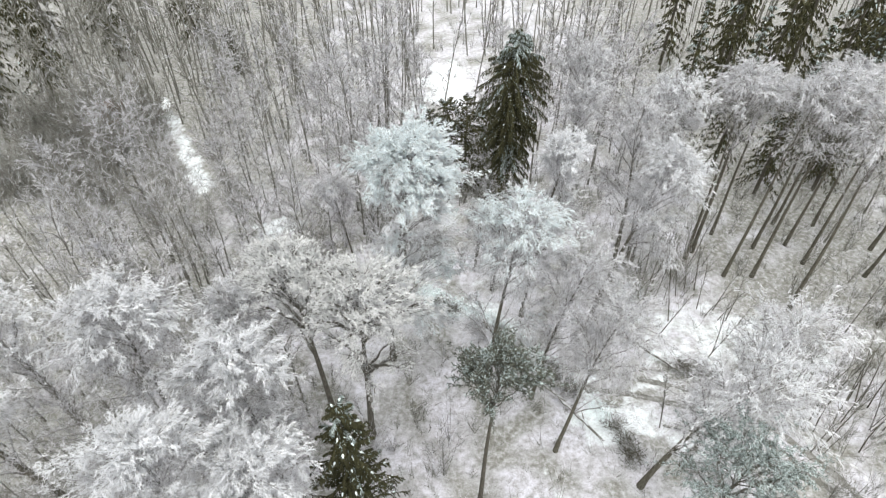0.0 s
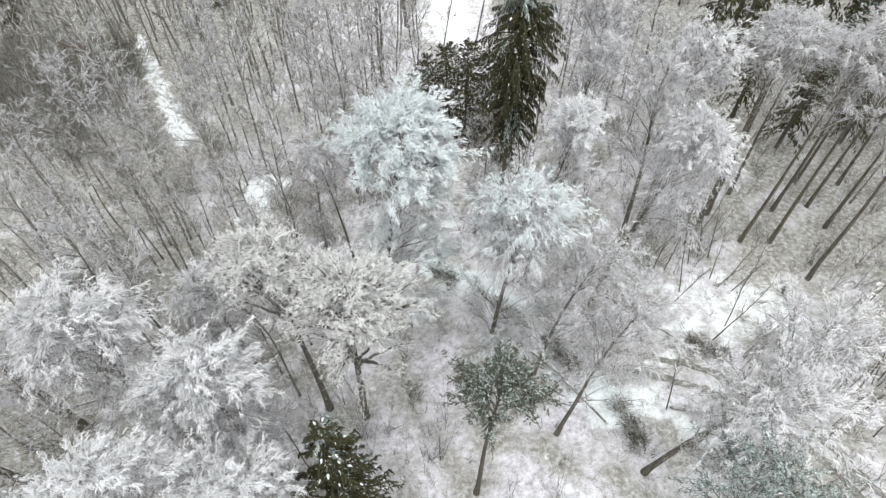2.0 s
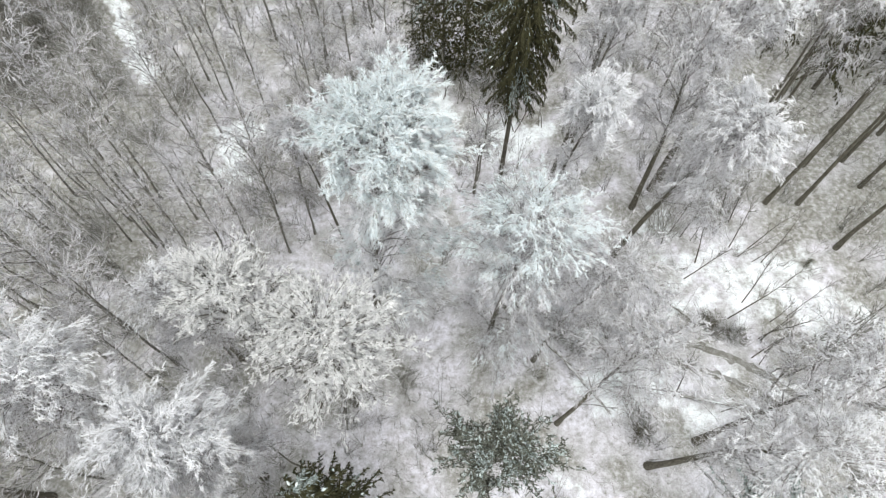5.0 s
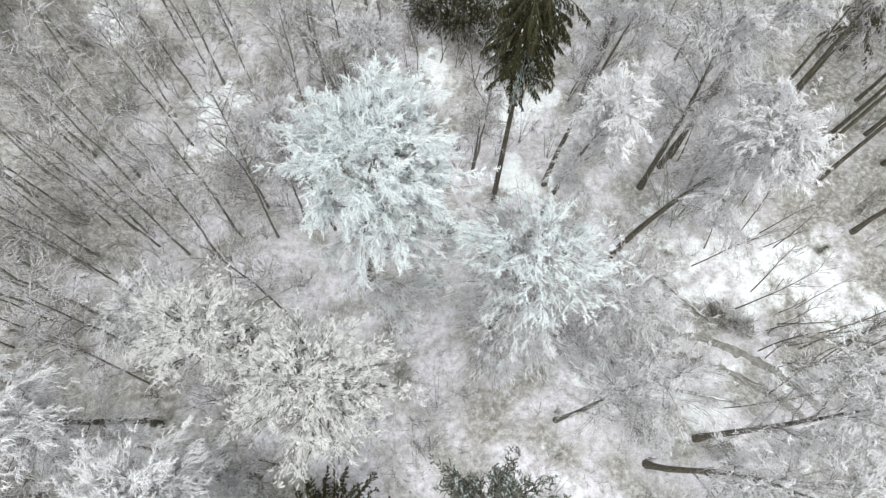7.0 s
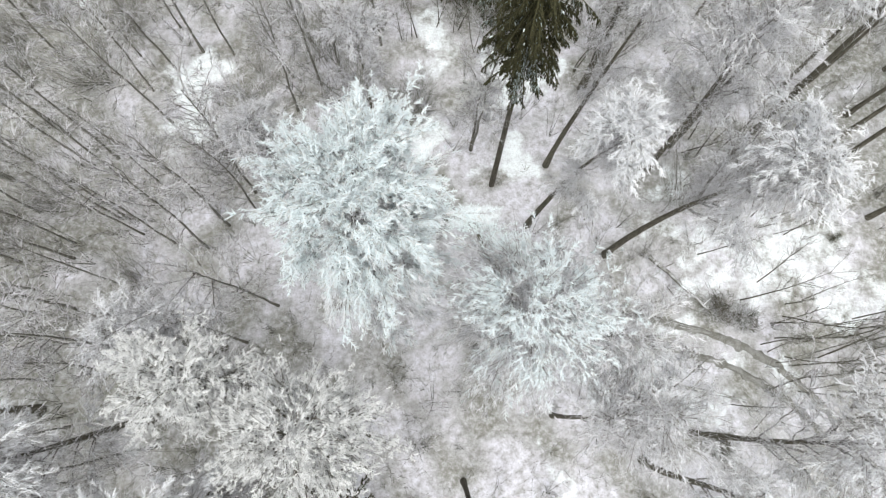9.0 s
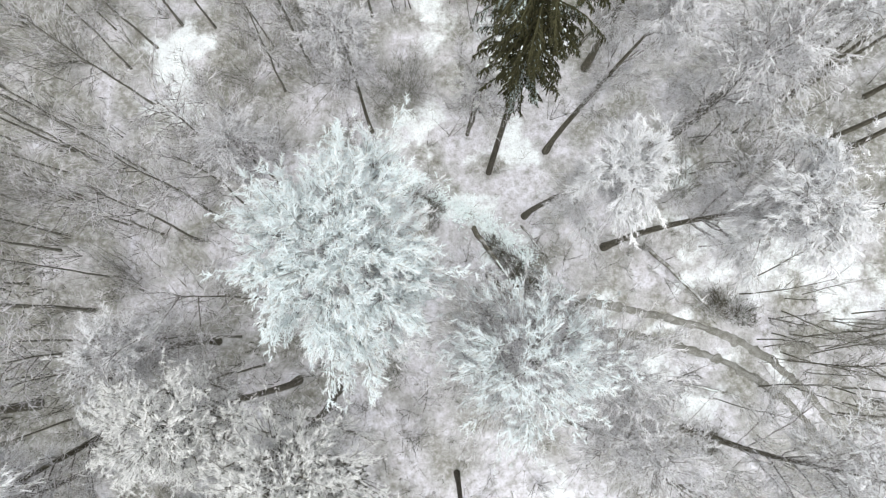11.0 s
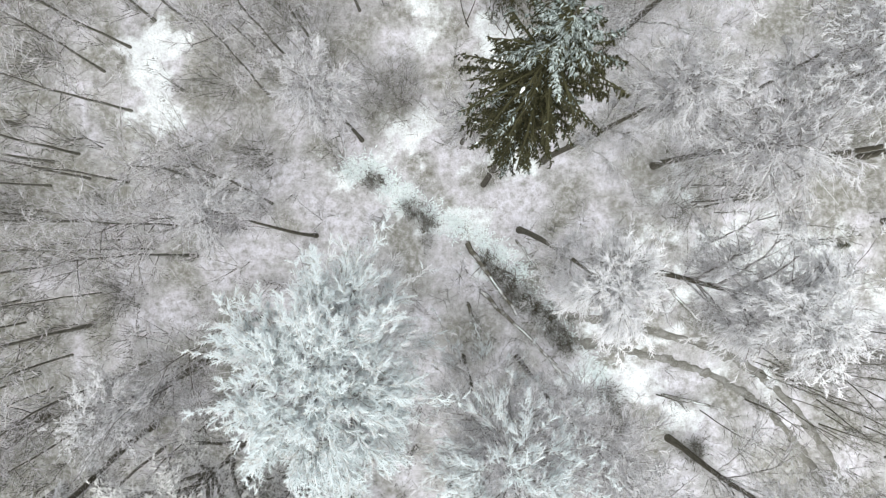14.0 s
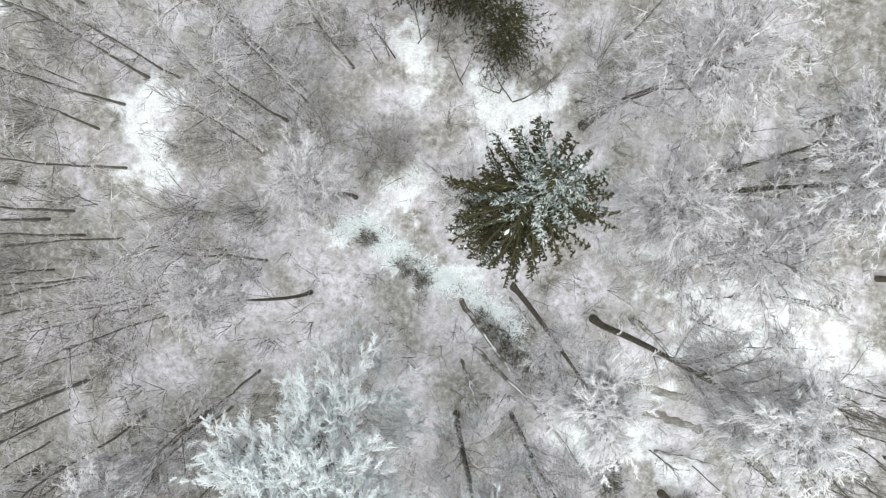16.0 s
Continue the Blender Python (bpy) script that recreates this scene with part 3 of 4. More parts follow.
def litter(x, y):
    """1 where brown litter and brush show through, 0 where rime lies on all."""
    x, y = np.asarray(x, float), np.asarray(y, float)
    a = x + 2.0 * np.sin(y * 0.31 + 1.0) + 1.1 * np.sin(y * 0.83 + x * 0.4)
    b = y + 2.2 * np.sin(x * 0.27 + 0.4) + 1.0 * np.sin(x * 0.9 - y * 0.35)
    s = np.sin(a * 0.72) * np.sin(b * 0.67 + 0.8) + 0.6 * np.sin(a * 1.1 + b * 0.7) * np.sin(b * 0.93 - 0.5 * a)
    return np.clip(0.42 + 0.15 * (np.abs(x) > 13) + 0.85 * s + np.clip((-22 - x) / 15, 0, 0.6) + np.where((x < -34) & (y > 46), 0.5, 0) + np.clip((y - 60) / 20, 0, 0.55) * (np.abs(x) > 24) + np.where((x > 28) & (y > 38), 0.7, 0) + np.where((x < -18) & (y < 24), 0.5, 0) - np.where((y < 19) & (x > -6) & (x < 14), 0.4, 0) + np.where((y > 19) & (y < 29) & (x > 2) & (x < 9), 0.3, 0), 0, 1)


def build_ground():
    near = np.concatenate([np.arange(-110, -54.5, 1.5), np.arange(-54.5, 40, 0.75), np.arange(40, 111, 1.5)])
    far = np.array([140, 200, 300, 500, 900, 1600, 3000.0])
    xs = np.concatenate([-far[::-1], near, far])
    ys = np.concatenate([-far[::-1], np.arange(-110, 10, 4.0), np.arange(10, 82, 0.75), np.arange(82, 141, 1.5), far[1:]])
    X, Y = np.meshgrid(xs, ys)
    Z = np.zeros_like(X)
    for i in range(X.shape[0]):
        for j in range(X.shape[1]):
            p = Vector((X[i, j], Y[i, j], 0))
            Z[i, j] = 0.22 * noise.noise(p / 7) + 0.08 * noise.noise(p / 2)
    n, m = X.shape
    idx = np.arange(n * m).reshape(n, m)
    q = np.stack([idx[:-1, :-1], idx[:-1, 1:], idx[1:, 1:], idx[1:, :-1]], -1).reshape(-1, 4)
    h = Heap()
    h.verts, h.quads, h.count = [np.stack([X, Y, Z], -1).reshape(-1, 3)], [q], n * m
    me = h.mesh("ground", SNOW, True)
    at = me.attributes.new("open_snow", "FLOAT", "POINT")
    at.data.foreach_set("value", openness(X, Y).ravel().astype(np.float32))
    at = me.attributes.new("leaf_litter", "FLOAT", "POINT")
    at.data.foreach_set("value", litter(X, Y).ravel().astype(np.float32))
    return tagged(new("ground", me), "snow-covered forest floor with litter showing through", "ground", kind="structure")


build_ground()

# ---- the large trees ----
BIRCH_L = "tall birch thickly coated in white hoarfrost"
plant("birch_tree", canopy(11, 24.6, (2.4, -0.4), (3.7, 4.5), 3.8, lobes=44, skirt=38, subs=11, fronds=13, girth=0.24, limb=0.7, rimed=1.1, under=SNOWY, dull=LILAC, hem=0.58, crown_from=0.25, haze=16, width=0.5, sprigs=6, fat=1.3), -5.2, 30.2, BIRCH_L, "tree")
plant("birch_tree", canopy(12, 22.6, (1.2, -0.1), (3.6, 3.4), 3.8, lobes=24, skirt=28, subs=9, fronds=10, girth=0.2, limb=0.8, droop=0.8, rimed=0.85, under=LILAC, dull=PALE, haze=30, hem=0.6, cap=0.66, hang=1.6, fat=1.1), 3.1, 26.2, "birch with frosted crown and drooping grey twigs", "tree")
oak = dict(limb=2.1, subs=9, fronds=10, reach=0.28, droop=0.05, messy=0.9, fat=0.95, frosty=CREAM, under=CREAM, dull=LILAC, limb_bark=OAK_BARK, bark=OAK_BARK, rimed=0.95)
plant("oak_tree", canopy(13, 21.9, (1.4, -1.9), (3.6, 3.1), 3.6, lobes=40, skirt=16, girth=0.27, width=0.46, crown_from=0.5, hem=0.3, haze=26, **oak), -6.2, 22.6, "forked oak with frost on its outer twigs", "tree")
plant("oak_tree", canopy(14, 21.4, (-0.7, -0.3), (3.0, 2.2), 2.6, lobes=26, skirt=10, girth=0.24, width=0.45, crown_from=0.5, hem=0.25, haze=20, **oak), -9.1, 23.1, "slender dark-stemmed oak with frosted crown", "tree")
veil = dict(subs=9, fronds=7, rimed=0.6, frosty=LILAC, under=LILAC, dull=PALE, crown_from=0.45, hang=1.2, cap=0.6, fat=1.0, bare=0.35)
plant("birch_tree", canopy(15, 22.1, (2.9, -0.7), (2.1, 3.3), 3.0, lobes=20, skirt=14, girth=0.24, droop=0.9, curve=2.0, haze=40, hem=0.45, **{**veil, "frosty": SNOWY, "rimed": 0.9, "cap": 0.65, "fronds": 9, "crown_from": 0.62}), 12.9, 33.7, "bowed birch whose frosted crown hangs over to one side", "tree")
plant("birch_tree", canopy(16, 22.8, (1.1, -2.4), (1.4, 2.0), 2.8, lobes=14, skirt=10, girth=0.2, haze=24, hem=0.35, **{**veil, "frosty": SNOWY, "rimed": 1.0, "cap": 1.0, "fronds": 10}), 6.9, 35.8, BIRCH_L, "tree")
plant("birch_tree", canopy(17, 22.0, (-2.0, -1.5), (3.0, 2.6), 2.8, lobes=18, skirt=12, girth=0.22, droop=0.6, haze=30, hem=0.4, **veil), 16.5, 40.9, BIRCH_L, "tree")
plant("birch_tree", canopy(18, 22.8, (1.9, 0.2), (1.9, 2.1), 2.8, lobes=16, skirt=10, girth=0.2, haze=24, hem=0.4, **veil), 8.4, 40.9, BIRCH_L, "tree")
plant("birch_tree", canopy(19, 23.6, (-0.1, -1.2), (3.2, 2.6), 3.0, lobes=20, skirt=12, girth=0.26, droop=0.5, haze=30, hem=0.45, **veil), 11.4, 47.8, BIRCH_L, "tree")
FROSTED_L = "broad leafless tree covered in hoarfrost"
for seed, x, y, h, lean, r, d, sort in ((21, -19.5, 20.3, 21.9, (1.2, -1.8), (3.7, 2.9), 3.4, 1), (22, -11.9, 17.2, 20.9, (0.6, -0.8), (2.9, 2.3), 3.0, 1), (23, -14.4, 11.3, 20.7, (0.5, -0.3), (3.3, 2.6), 3.0, 1), (24, -9.8, 11.6, 18.8, (0.2, 0.0), (3.1, 2.6), 3.0, 1),
                                    (25, -27.6, 20.7, 17.6, (-1.8, 0.3), (3.8, 3.0), 3.0, 2), (29, -26.2, 15.2, 17.0, (-1.6, -0.5), (3.4, 2.8), 3.0, 2), (20, -15.2, 25.6, 15.2, (-0.3, -0.4), (2.7, 2.1), 2.4, 2), (26, 14.9, 19.0, 18.4, (2.2, -2.0), (4.2, 3.4), 3.2, 3), (27, 18.6, 20.8, 18.4, (2.4, 0.4), (3.8, 3.4), 3.2, 3), (28, 18.4, 43.0, 23.0, (-0.3, -0.6), (3.1, 2.7), 2.8, 3)):
    plant("frosted_tree", canopy(seed, h, lean, r, d, lobes=24 if sort == 1 else 16, skirt=20 if sort == 1 else 12, subs=9, limb=0.75, fronds=12 if sort == 1 else 7, girth=0.34 if seed in (25, 29) else 0.22, rimed=1.05 if sort == 1 else 0.85, droop=0.6, reach=0.37,
                                 frosty=SNOWY, under=LILAC, dull=PALE, haze=30, sprigs=5, fat=1.05, crown_from=0.4, hem=0.45, hang=1.2), x, y, FROSTED_L, "tree")
plant("spruce_tree", conifer(31, 26.6, 0.57, 3.1, girth=0.21, whorls=30, per=7, fans=30, needles=11, rime=0.5, crest=0.8, size=0.17, thick=0.028, sprout=0.24, hang=0.8, sag=1.1, snow=16, patch=1.1, shape="column", bow=(0.7, 2.7), split=True), 4.1, 39.0, "dark green spruce with rime along its boughs", "spruce")
plant("spruce_tree", conifer(32, 18.4, 0.1, 4.9, bow=(0.2, 0.2), whorls=24, per=7, fans=26, needles=11, rime=0.06, size=0.22, thick=0.036, sprout=0.17, hang=0.9, sag=0.9, snow=50, patch=1.4, shape="cone", split=True), -5.7, 14.2, "dark green spruce with snow on its boughs", "spruce")
pine = dict(subs=12, reach=0.2, droop=0.0, messy=0.9, fat=1.0, sprigs=5, frosty=NEEDLE_RIME, bark=PINE_BARK, limb_bark=PINE_BARK, haze=8, skirt=0, bare=1.0)
plant("pine_tree", canopy(33, 21.2, (0.3, -0.9), (2.4, 1.5), 3.8, lobes=18, fronds=22, width=0.6, rimed=0.34, stout=2.6, under=PINE_NEEDLE, dull=PINE_NEEDLE, girth=0.17, crown_from=0.66, **pine), 2.5, 17.1, "pine with reddish stem and frosted grey-green crown", "pine")
plant("pine_tree", canopy(34, 17.4, (0.2, -0.2), (3.5, 2.9), 4.0, lobes=22, fronds=18, width=0.6, rimed=0.85, stout=1.8, under=NEEDLE_RIME, dull=PINE_NEEDLE, girth=0.2, crown_from=0.4, **pine), 15.6, 13.5, "pine with blue-grey frosted crown", "pine")

for seed, x, y, h, lean, r in ((35, 8.7, 21.7, 18.2, (2.0, 0.4), (3.2, 2.7)), (36, 7.1, 26.4, 18.8, (1.8, -0.8), (3.0, 2.8))):
    plant("young_birch", canopy(seed, h, lean, r, 2.6, lobes=16, skirt=16, subs=7, fronds=7, girth=0.15, rimed=0.5, frosty=LILAC, under=LILAC, dull=PALE, droop=0.7, haze=22, hang=1.4, hem=0.45, crown_from=0.35, bare=0.6), x, y, "young dark-stemmed birch with thin frosted twigs", "tree")
plant("young_birch", canopy(37, 9.5, (0.2, 0.2), (1.3, 1.2), 1.6, lobes=8, skirt=6, subs=6, fronds=7, girth=0.1, rimed=0.6, frosty=CREAM, under=LILAC, droop=-0.3, haze=10, crown_from=0.2), 2.4, 42.0, "young dark-stemmed birch with thin frosted twigs", "tree")


# ---- fallen timber, brush heap, track ----
def fallen_log(x0, y0, x1, y1, r, lift0=0.1, lift1=0.3):
    root = new("fallen_log")
    rng = np.random.default_rng(int(x0 * 10))
    k = 10
    u = np.linspace(0, 1, k)
    path = np.stack([x0 + (x1 - x0) * u, y0 + (y1 - y0) * u, lift0 + (lift1 - lift0) * u + r], 1)
    path[:, :2] += rng.normal(0, 0.05, (k, 2))
    log = Heap()
    log.tubes(path[None], (r * (1 - 0.45 * u))[None], 10)
    log.spikes(path[:1] - (path[1] - path[0]) * 0.02, path[:1] - path[1:2], [0.12], r * 0.95)
    stem = part_of("stem", log.mesh("stem", BARK, True), root)
    cap = Heap()
    seg = path[4:7] + np.array([0, 0, r * 0.68])
    cap.tubes(np.concatenate([seg[:1], (seg[:1] + seg[1:2]) / 2, seg[1:2], (seg[1:2] + seg[2:]) / 2, seg[2:]])[None], np.array([[0.02, 0.28, 0.36, 0.24, 0.02]]) * r, 7)
    part_of("snow_cap", cap.mesh("snow_cap", SNOWLOAD, True), stem, "strip of clean snow")
    for i in range(5):
        stub = Heap()
        j = rng.integers(2, k - 1)
        side = np.array([[rng.normal(), rng.normal(), 0.5]])
        g = grow(rng, path[j:j + 1], side, [rng.uniform(0.5, 1.6)], 4, 0.2, 0.1)
        stub.tubes(g, np.array([[0.06, 0.05, 0.035, 0.015]]), 5)
        part_of("branch_stub", stub.mesh("branch_stub", BRANCH, True), stem)
    return tagged(root, "fallen dark tree stem lying in the snow", "log", "fallen stems")


fallen_log(3.0, 34.7, 6.9, 29.6, 0.2)
fallen_log(4.2, 31.3, 10.0, 26.0, 0.16)
fallen_log(3.3, 30.3, 4.6, 27.0, 0.12)
fallen_log(6.7, 35.0, 8.6, 32.6, 0.1)
fallen_log(9.6, 26.4, 12.6, 22.4, 0.14)
fallen_log(16.2, 33.6, 20.5, 29.5, 0.16)
fallen_log(17.9, 24.1, 22.5, 23.2, 0.13)


def brush(name, spots, count, spread, tall, mat, label, seed, thick=0.03, flat=0.6):
    """Heaped or standing brushwood round some spots."""
    rng = np.random.default_rng(seed)
    h = Heap()
    for x, y, r in spots:
        n = int(count * r)
        d = rng.normal(0, spread * r, (n, 2))
        p = np.stack([x + d[:, 0], y + d[:, 1], rng.uniform(0, tall * 0.6, n)], 1)
        w = np.stack([rng.normal(0, flat, n), rng.normal(0, flat, n), rng.uniform(0.2, 1, n)], 1)
        h.spikes(p, w, tall * rng.uniform(0.5, 1.4, n), thick)
    return tagged(new(name, h.mesh(name, mat)), label, "brushwood", kind="stuff")


brush("brush_heap", ((-5.6, 39.7, 0.9), (-4.3, 39.9, 0.9), (-2.9, 38.8, 0.9), (-1.5, 37.8, 1.0), (0.4, 36.8, 0.8), (2.2, 35.9, 1.0), (4.0, 35.0, 0.8), (5.6, 33.9, 0.9), (7.0, 32.8, 0.7)), 230, 0.55, 0.4, SNOWLOAD, "heap of fallen twigs covered in snow", 5, thick=0.055, flat=1.3)
brush("dark_brush", ((4.6, 33.4, 0.5), (5.4, 32.6, 0.6), (6.4, 31.7, 0.8), (7.2, 30.9, 0.9), (8.2, 30.2, 1.0), (9.2, 29.4, 0.9), (9.9, 28.3, 1.0), (10.8, 27.4, 0.8), (-4.0, 39.0, 0.6), (-1.0, 37.0, 0.8), (0.2, 36.0, 0.7), (13.9, 24.0, 0.7), (14.6, 22.6, 0.8), (21.0, 29.8, 1.1), (23.0, 29.2, 1.0), (14.8, 21.4, 1.0), (20.5, 20.0, 1.0)), 330, 0.5, 0.6, BARK, "dark tangled brushwood round the fallen stems", 6, thick=0.028, flat=1.1)
brush("snowy_brush", ((5.0, 33.6, 0.7), (6.6, 32.4, 0.8), (7.9, 30.9, 0.9), (9.4, 29.9, 0.8), (10.6, 28.2, 0.8), (12.6, 25.9, 0.9), (13.2, 24.6, 0.8)), 130, 0.6, 0.35, SNOWLOAD, "twigs bent under clean snow", 8, thick=0.05, flat=1.3)


def snow_mound(x, y, r, h, seed):
    rng = np.random.default_rng(seed)
    rings, sides = 7, 22
    u = np.linspace(1, 0, rings)
    a = np.arange(sides) * 2 * np.pi / sides
    lump = 1 + 0.22 * np.sin(2 * a + seed) + 0.18 * np.sin(3 * a + 2 * seed) + rng.normal(0, 0.12, sides)
    hp = Heap()
    pts = [np.stack([x + np.cos(a) * r * q * lump, y + np.sin(a) * r * q * lump, -0.25 + (h + 0.25) * np.cos(q * 1.57) ** 1.3 + rng.normal(0, 0.05, sides)], 1) for q in u]
    idx = np.arange(rings * sides).reshape(rings, sides)
    q4 = np.stack([idx[:-1], np.roll(idx[:-1], -1, 1), np.roll(idx[1:], -1, 1), idx[1:]], -1).reshape(-1, 4)
    hp.verts, hp.quads, hp.count = [np.concatenate(pts)], [q4], rings * sides
    return tagged(new("snow_mound", hp.mesh("snow_mound", SNOWLOAD, True)), "small mound of clean snow", "snow", "snow mounds")


for i, (x, y, r, h) in enumerate(((1.9, 36.1, 0.7, 0.25), (2.6, 35.6, 0.5, 0.2), (0.9, 36.6, 0.5, 0.2), (-3.4, 40.0, 0.7, 0.2), (-4.3, 39.7, 0.5, 0.2), (-5.2, 39.4, 0.5, 0.2), (4.6, 33.2, 0.6, 0.2), (4.1, 33.9, 0.5, 0.2), (12.6, 25.2, 1.0, 0.2), (13.5, 25.6, 0.7, 0.2), (-1.8, 38.2, 0.6, 0.2))):
    snow_mound(x, y, r, h, i)


LITTER = bark_material("wet_leaf_litter", (0.1, 0.096, 0.08), (0.25, 0.242, 0.22), 0.3, 0.9, 1.05)


def floor_height(x, y):
    p = Vector((x, y, 0))
    return 0.22 * noise.noise(p / 7) + 0.08 * noise.noise(p / 2)


def wheel_rut(points, width, seed):
    """A dark ragged wheel rut along a line of points."""
    rng = np.random.default_rng(seed)
    pts = np.array(points, float)
    u = np.linspace(0, len(pts) - 1, 60)
    mid = np.stack([np.interp(u, np.arange(len(pts)), pts[:, i]) for i in (0, 1)], 1)
    for _ in range(8):
        mid[1:-1] = (mid[:-2] + 2 * mid[1:-1] + mid[2:]) / 4
    tang = unit(np.gradient(mid, axis=0))
    side = np.stack([-tang[:, 1], tang[:, 0]], 1)
    rows = []
    for j, q in enumerate((-1, -0.5, 0, 0.5, 1)):
        w = width * 0.5 * q * (1 + (rng.normal(0, 0.42, 60) if abs(q) == 1 else 0))
        xy = mid + side * np.reshape(w, (-1, 1))
        rows.append(np.array([(a, b, floor_height(a, b) + (-0.05 if abs(q) == 1 else 0.05) + rng.normal(0, 0.015)) for a, b in xy]))
    h = Heap()
    idx = np.arange(5 * 60).reshape(5, 60)
    h.verts, h.count = [np.concatenate(rows)], 300
    h.quads = [np.stack([idx[:-1, :-1], idx[:-1, 1:], idx[1:, 1:], idx[1:, :-1]], -1).reshape(-1, 4)]
    return tagged(new("track_rut", h.mesh("track_rut", LITTER, True)), "dark wheel rut of a snowy forest track", "track", "wheel ruts", "structure")


wheel_rut(((10.5, 29.6), (13.0, 29.4), (16.5, 28.8), (20.5, 28.0), (24.0, 26.6), (27.0, 24.3), (29.5, 21.5), (32.0, 17.5)), 0.8, 1)
wheel_rut(((10.8, 27.8), (14.0, 27.4), (17.3, 26.9), (21.0, 25.9), (24.2, 24.4), (27.0, 22.2), (29.2, 19.4), (31.0, 16.0)), 0.75, 2)

# ---- the tall thin trees on the far side of the clearing ----
TALL = [canopy(40 + i, 21.6, (0.0, 0.0), (2.9 - 0.2 * i, 2.7), 2.6, lobes=11, skirt=5, subs=6, fronds=7, girth=0.17, reach=0.55, fat=1.35, sprigs=5, rimed=0.85, frosty=LILAC, under=PALE, dull=HALF, bark=BARK, droop=0.6, split=False, haze=14, crown_from=0.5, hem=0.2) for i in range(4)]
rnd = random.Random(5)
for i, (x, y) in enumerate(((33.6, 37.5), (28.6, 42.0), (25.3, 44.5), (37.6, 44.0), (37.0, 47.1), (41.5, 50.5), (43.4, 42.4), (37.1, 50.8), (41.5, 35.8), (31.6, 42.1), (27.8, 48.4), (29.3, 48.6), (26.3, 45.6),
                            (33.1, 46.3), (19.4, 44.0), (46.0, 46.5), (48.0, 38.5))):
    plant("tall_tree", TALL[i % 4], x, y, "tall straight dark-stemmed tree with rimed crown", "tree", "tall trees beyond the clearing", turn=rnd.uniform(0, 360), scale=rnd.uniform(0.92, 1.08), tilt=(rnd.uniform(-2, 2), rnd.uniform(-2, 2)))

# ---- slim trees ----
SLIM = [broadleaf(60 + i, 14.0, 0.34, 2.7, limbs=22, subs=6, twigs=11, girth=0.07, rimed=0.85, sag=0.3, lift=(1.1, 2.0), thick=0.015, twig=0.5, frosty=PALE, bark=SLIM_BARK, plain=True, droop=-0.2, shape="vase") for i in range(6)]
THIN = [broadleaf(70 + i, 13.0, 0.42, 1.7, limbs=16, subs=5, twigs=7, girth=0.06, rimed=0.15, sag=0.1, lift=(1.6, 2.6), thick=0.022, twig=0.55, frosty=PALE, bark=SLIM_BARK, plain=True, droop=-0.3, shape="vase", dull=BARE) for i in range(4)]
taken = [(x.location.x, x.location.y) for x in scene.objects if x.parent is None and x.type == "EMPTY"]


def free(x, y, gap):
    return all((x - a) ** 2 + (y - b) ** 2 > gap * gap for a, b in taken)


KNOWN = ((-23.8, 46.1), (-22.0, 48.0), (-20.3, 50.0), (-17.7, 49.9), (-13.0, 53.5), (-11.3, 60.5), (-24.7, 35.2), (-27.4, 31.8), (-31.3, 31.3), (-20.1, 25.0), (-16.1, 25.8), (-13.6, 26.0),
         (-20.0, 33.3), (-27.6, 33.0), (-13.2, 35.1), (-32.4, 49.3), (-17.4, 33.0), (-16.1, 34.9), (-18.8, 18.6), (-23.0, 16.6), (-5.4, 51.3), (-10.1, 47.3), (-8.7, 48.7), (-21.8, 43.4), (-25.6, 40.1), (2.4, 42.0), (-20.5, 23.0))
DARK_STEMS = [broadleaf(75 + i, 13.5, 0.5, 1.5, limbs=14, subs=5, twigs=6, girth=0.075, rimed=0.1, sag=0.1, lift=(1.6, 2.6), thick=0.016, twig=0.5, frosty=PALE, bark=SLIM_BARK, plain=True, droop=-0.3, shape="vase", dull=HALF) for i in range(3)]
made = 0
while made < 26:
    x, y = (rnd.uniform(-36, -22), rnd.uniform(22, 41)) if made < 24 else (rnd.uniform(-52, -32), rnd.uniform(46, 64))
    if openness(x, y) < 0.05 and free(x, y, 1.3):
        plant("slim_tree", DARK_STEMS[made % 3], x, y, "slim dark-stemmed leafless tree with little rime", "tree", "slim trees", turn=rnd.uniform(0, 360), scale=rnd.uniform(0.75, 1.1), tilt=(rnd.uniform(-3, 3), rnd.uniform(-3, 3)))
        taken.append((x, y))
        made += 1
for i, (x, y) in enumerate(KNOWN):
    plant("slim_tree", SLIM[i % 6], x, y, "slim leafless tree with light rime on grey twigs", "tree", "slim trees", turn=rnd.uniform(0, 360), scale=rnd.uniform(0.9, 1.2), tilt=(rnd.uniform(-3, 3), rnd.uniform(-3, 3)))
    taken.append((x, y))
for seed, x, y, h, lean, r in ((95, -8.0, 34.8, 16.6, (-1.9, 1.2), (1.7, 1.5)), (96, -4.9, 41.9, 17.1, (0.1, 0.1), (1.8, 1.6))):
    plant("young_birch", canopy(seed, h, lean, r, 2.0, lobes=14, skirt=8, subs=7, fronds=8, girth=0.12, rimed=0.85, frosty=LILAC, under=PALE, haze=12, crown_from=0.35), x, y, "young birch with a pale frosted crown", "tree")
    taken.append((x, y))
PALES = [broadleaf(100 + i, 17.5, 0.3, 2.7, limbs=30, subs=6, twigs=4, bushy=2, fat=1.3, girth=0.11, rimed=1.0, sag=0.3, lift=(0.8, 1.9), thick=0.04, twig=0.34, frosty=PALE, plain=True, bark=SLIM_BARK) for i in range(3)]
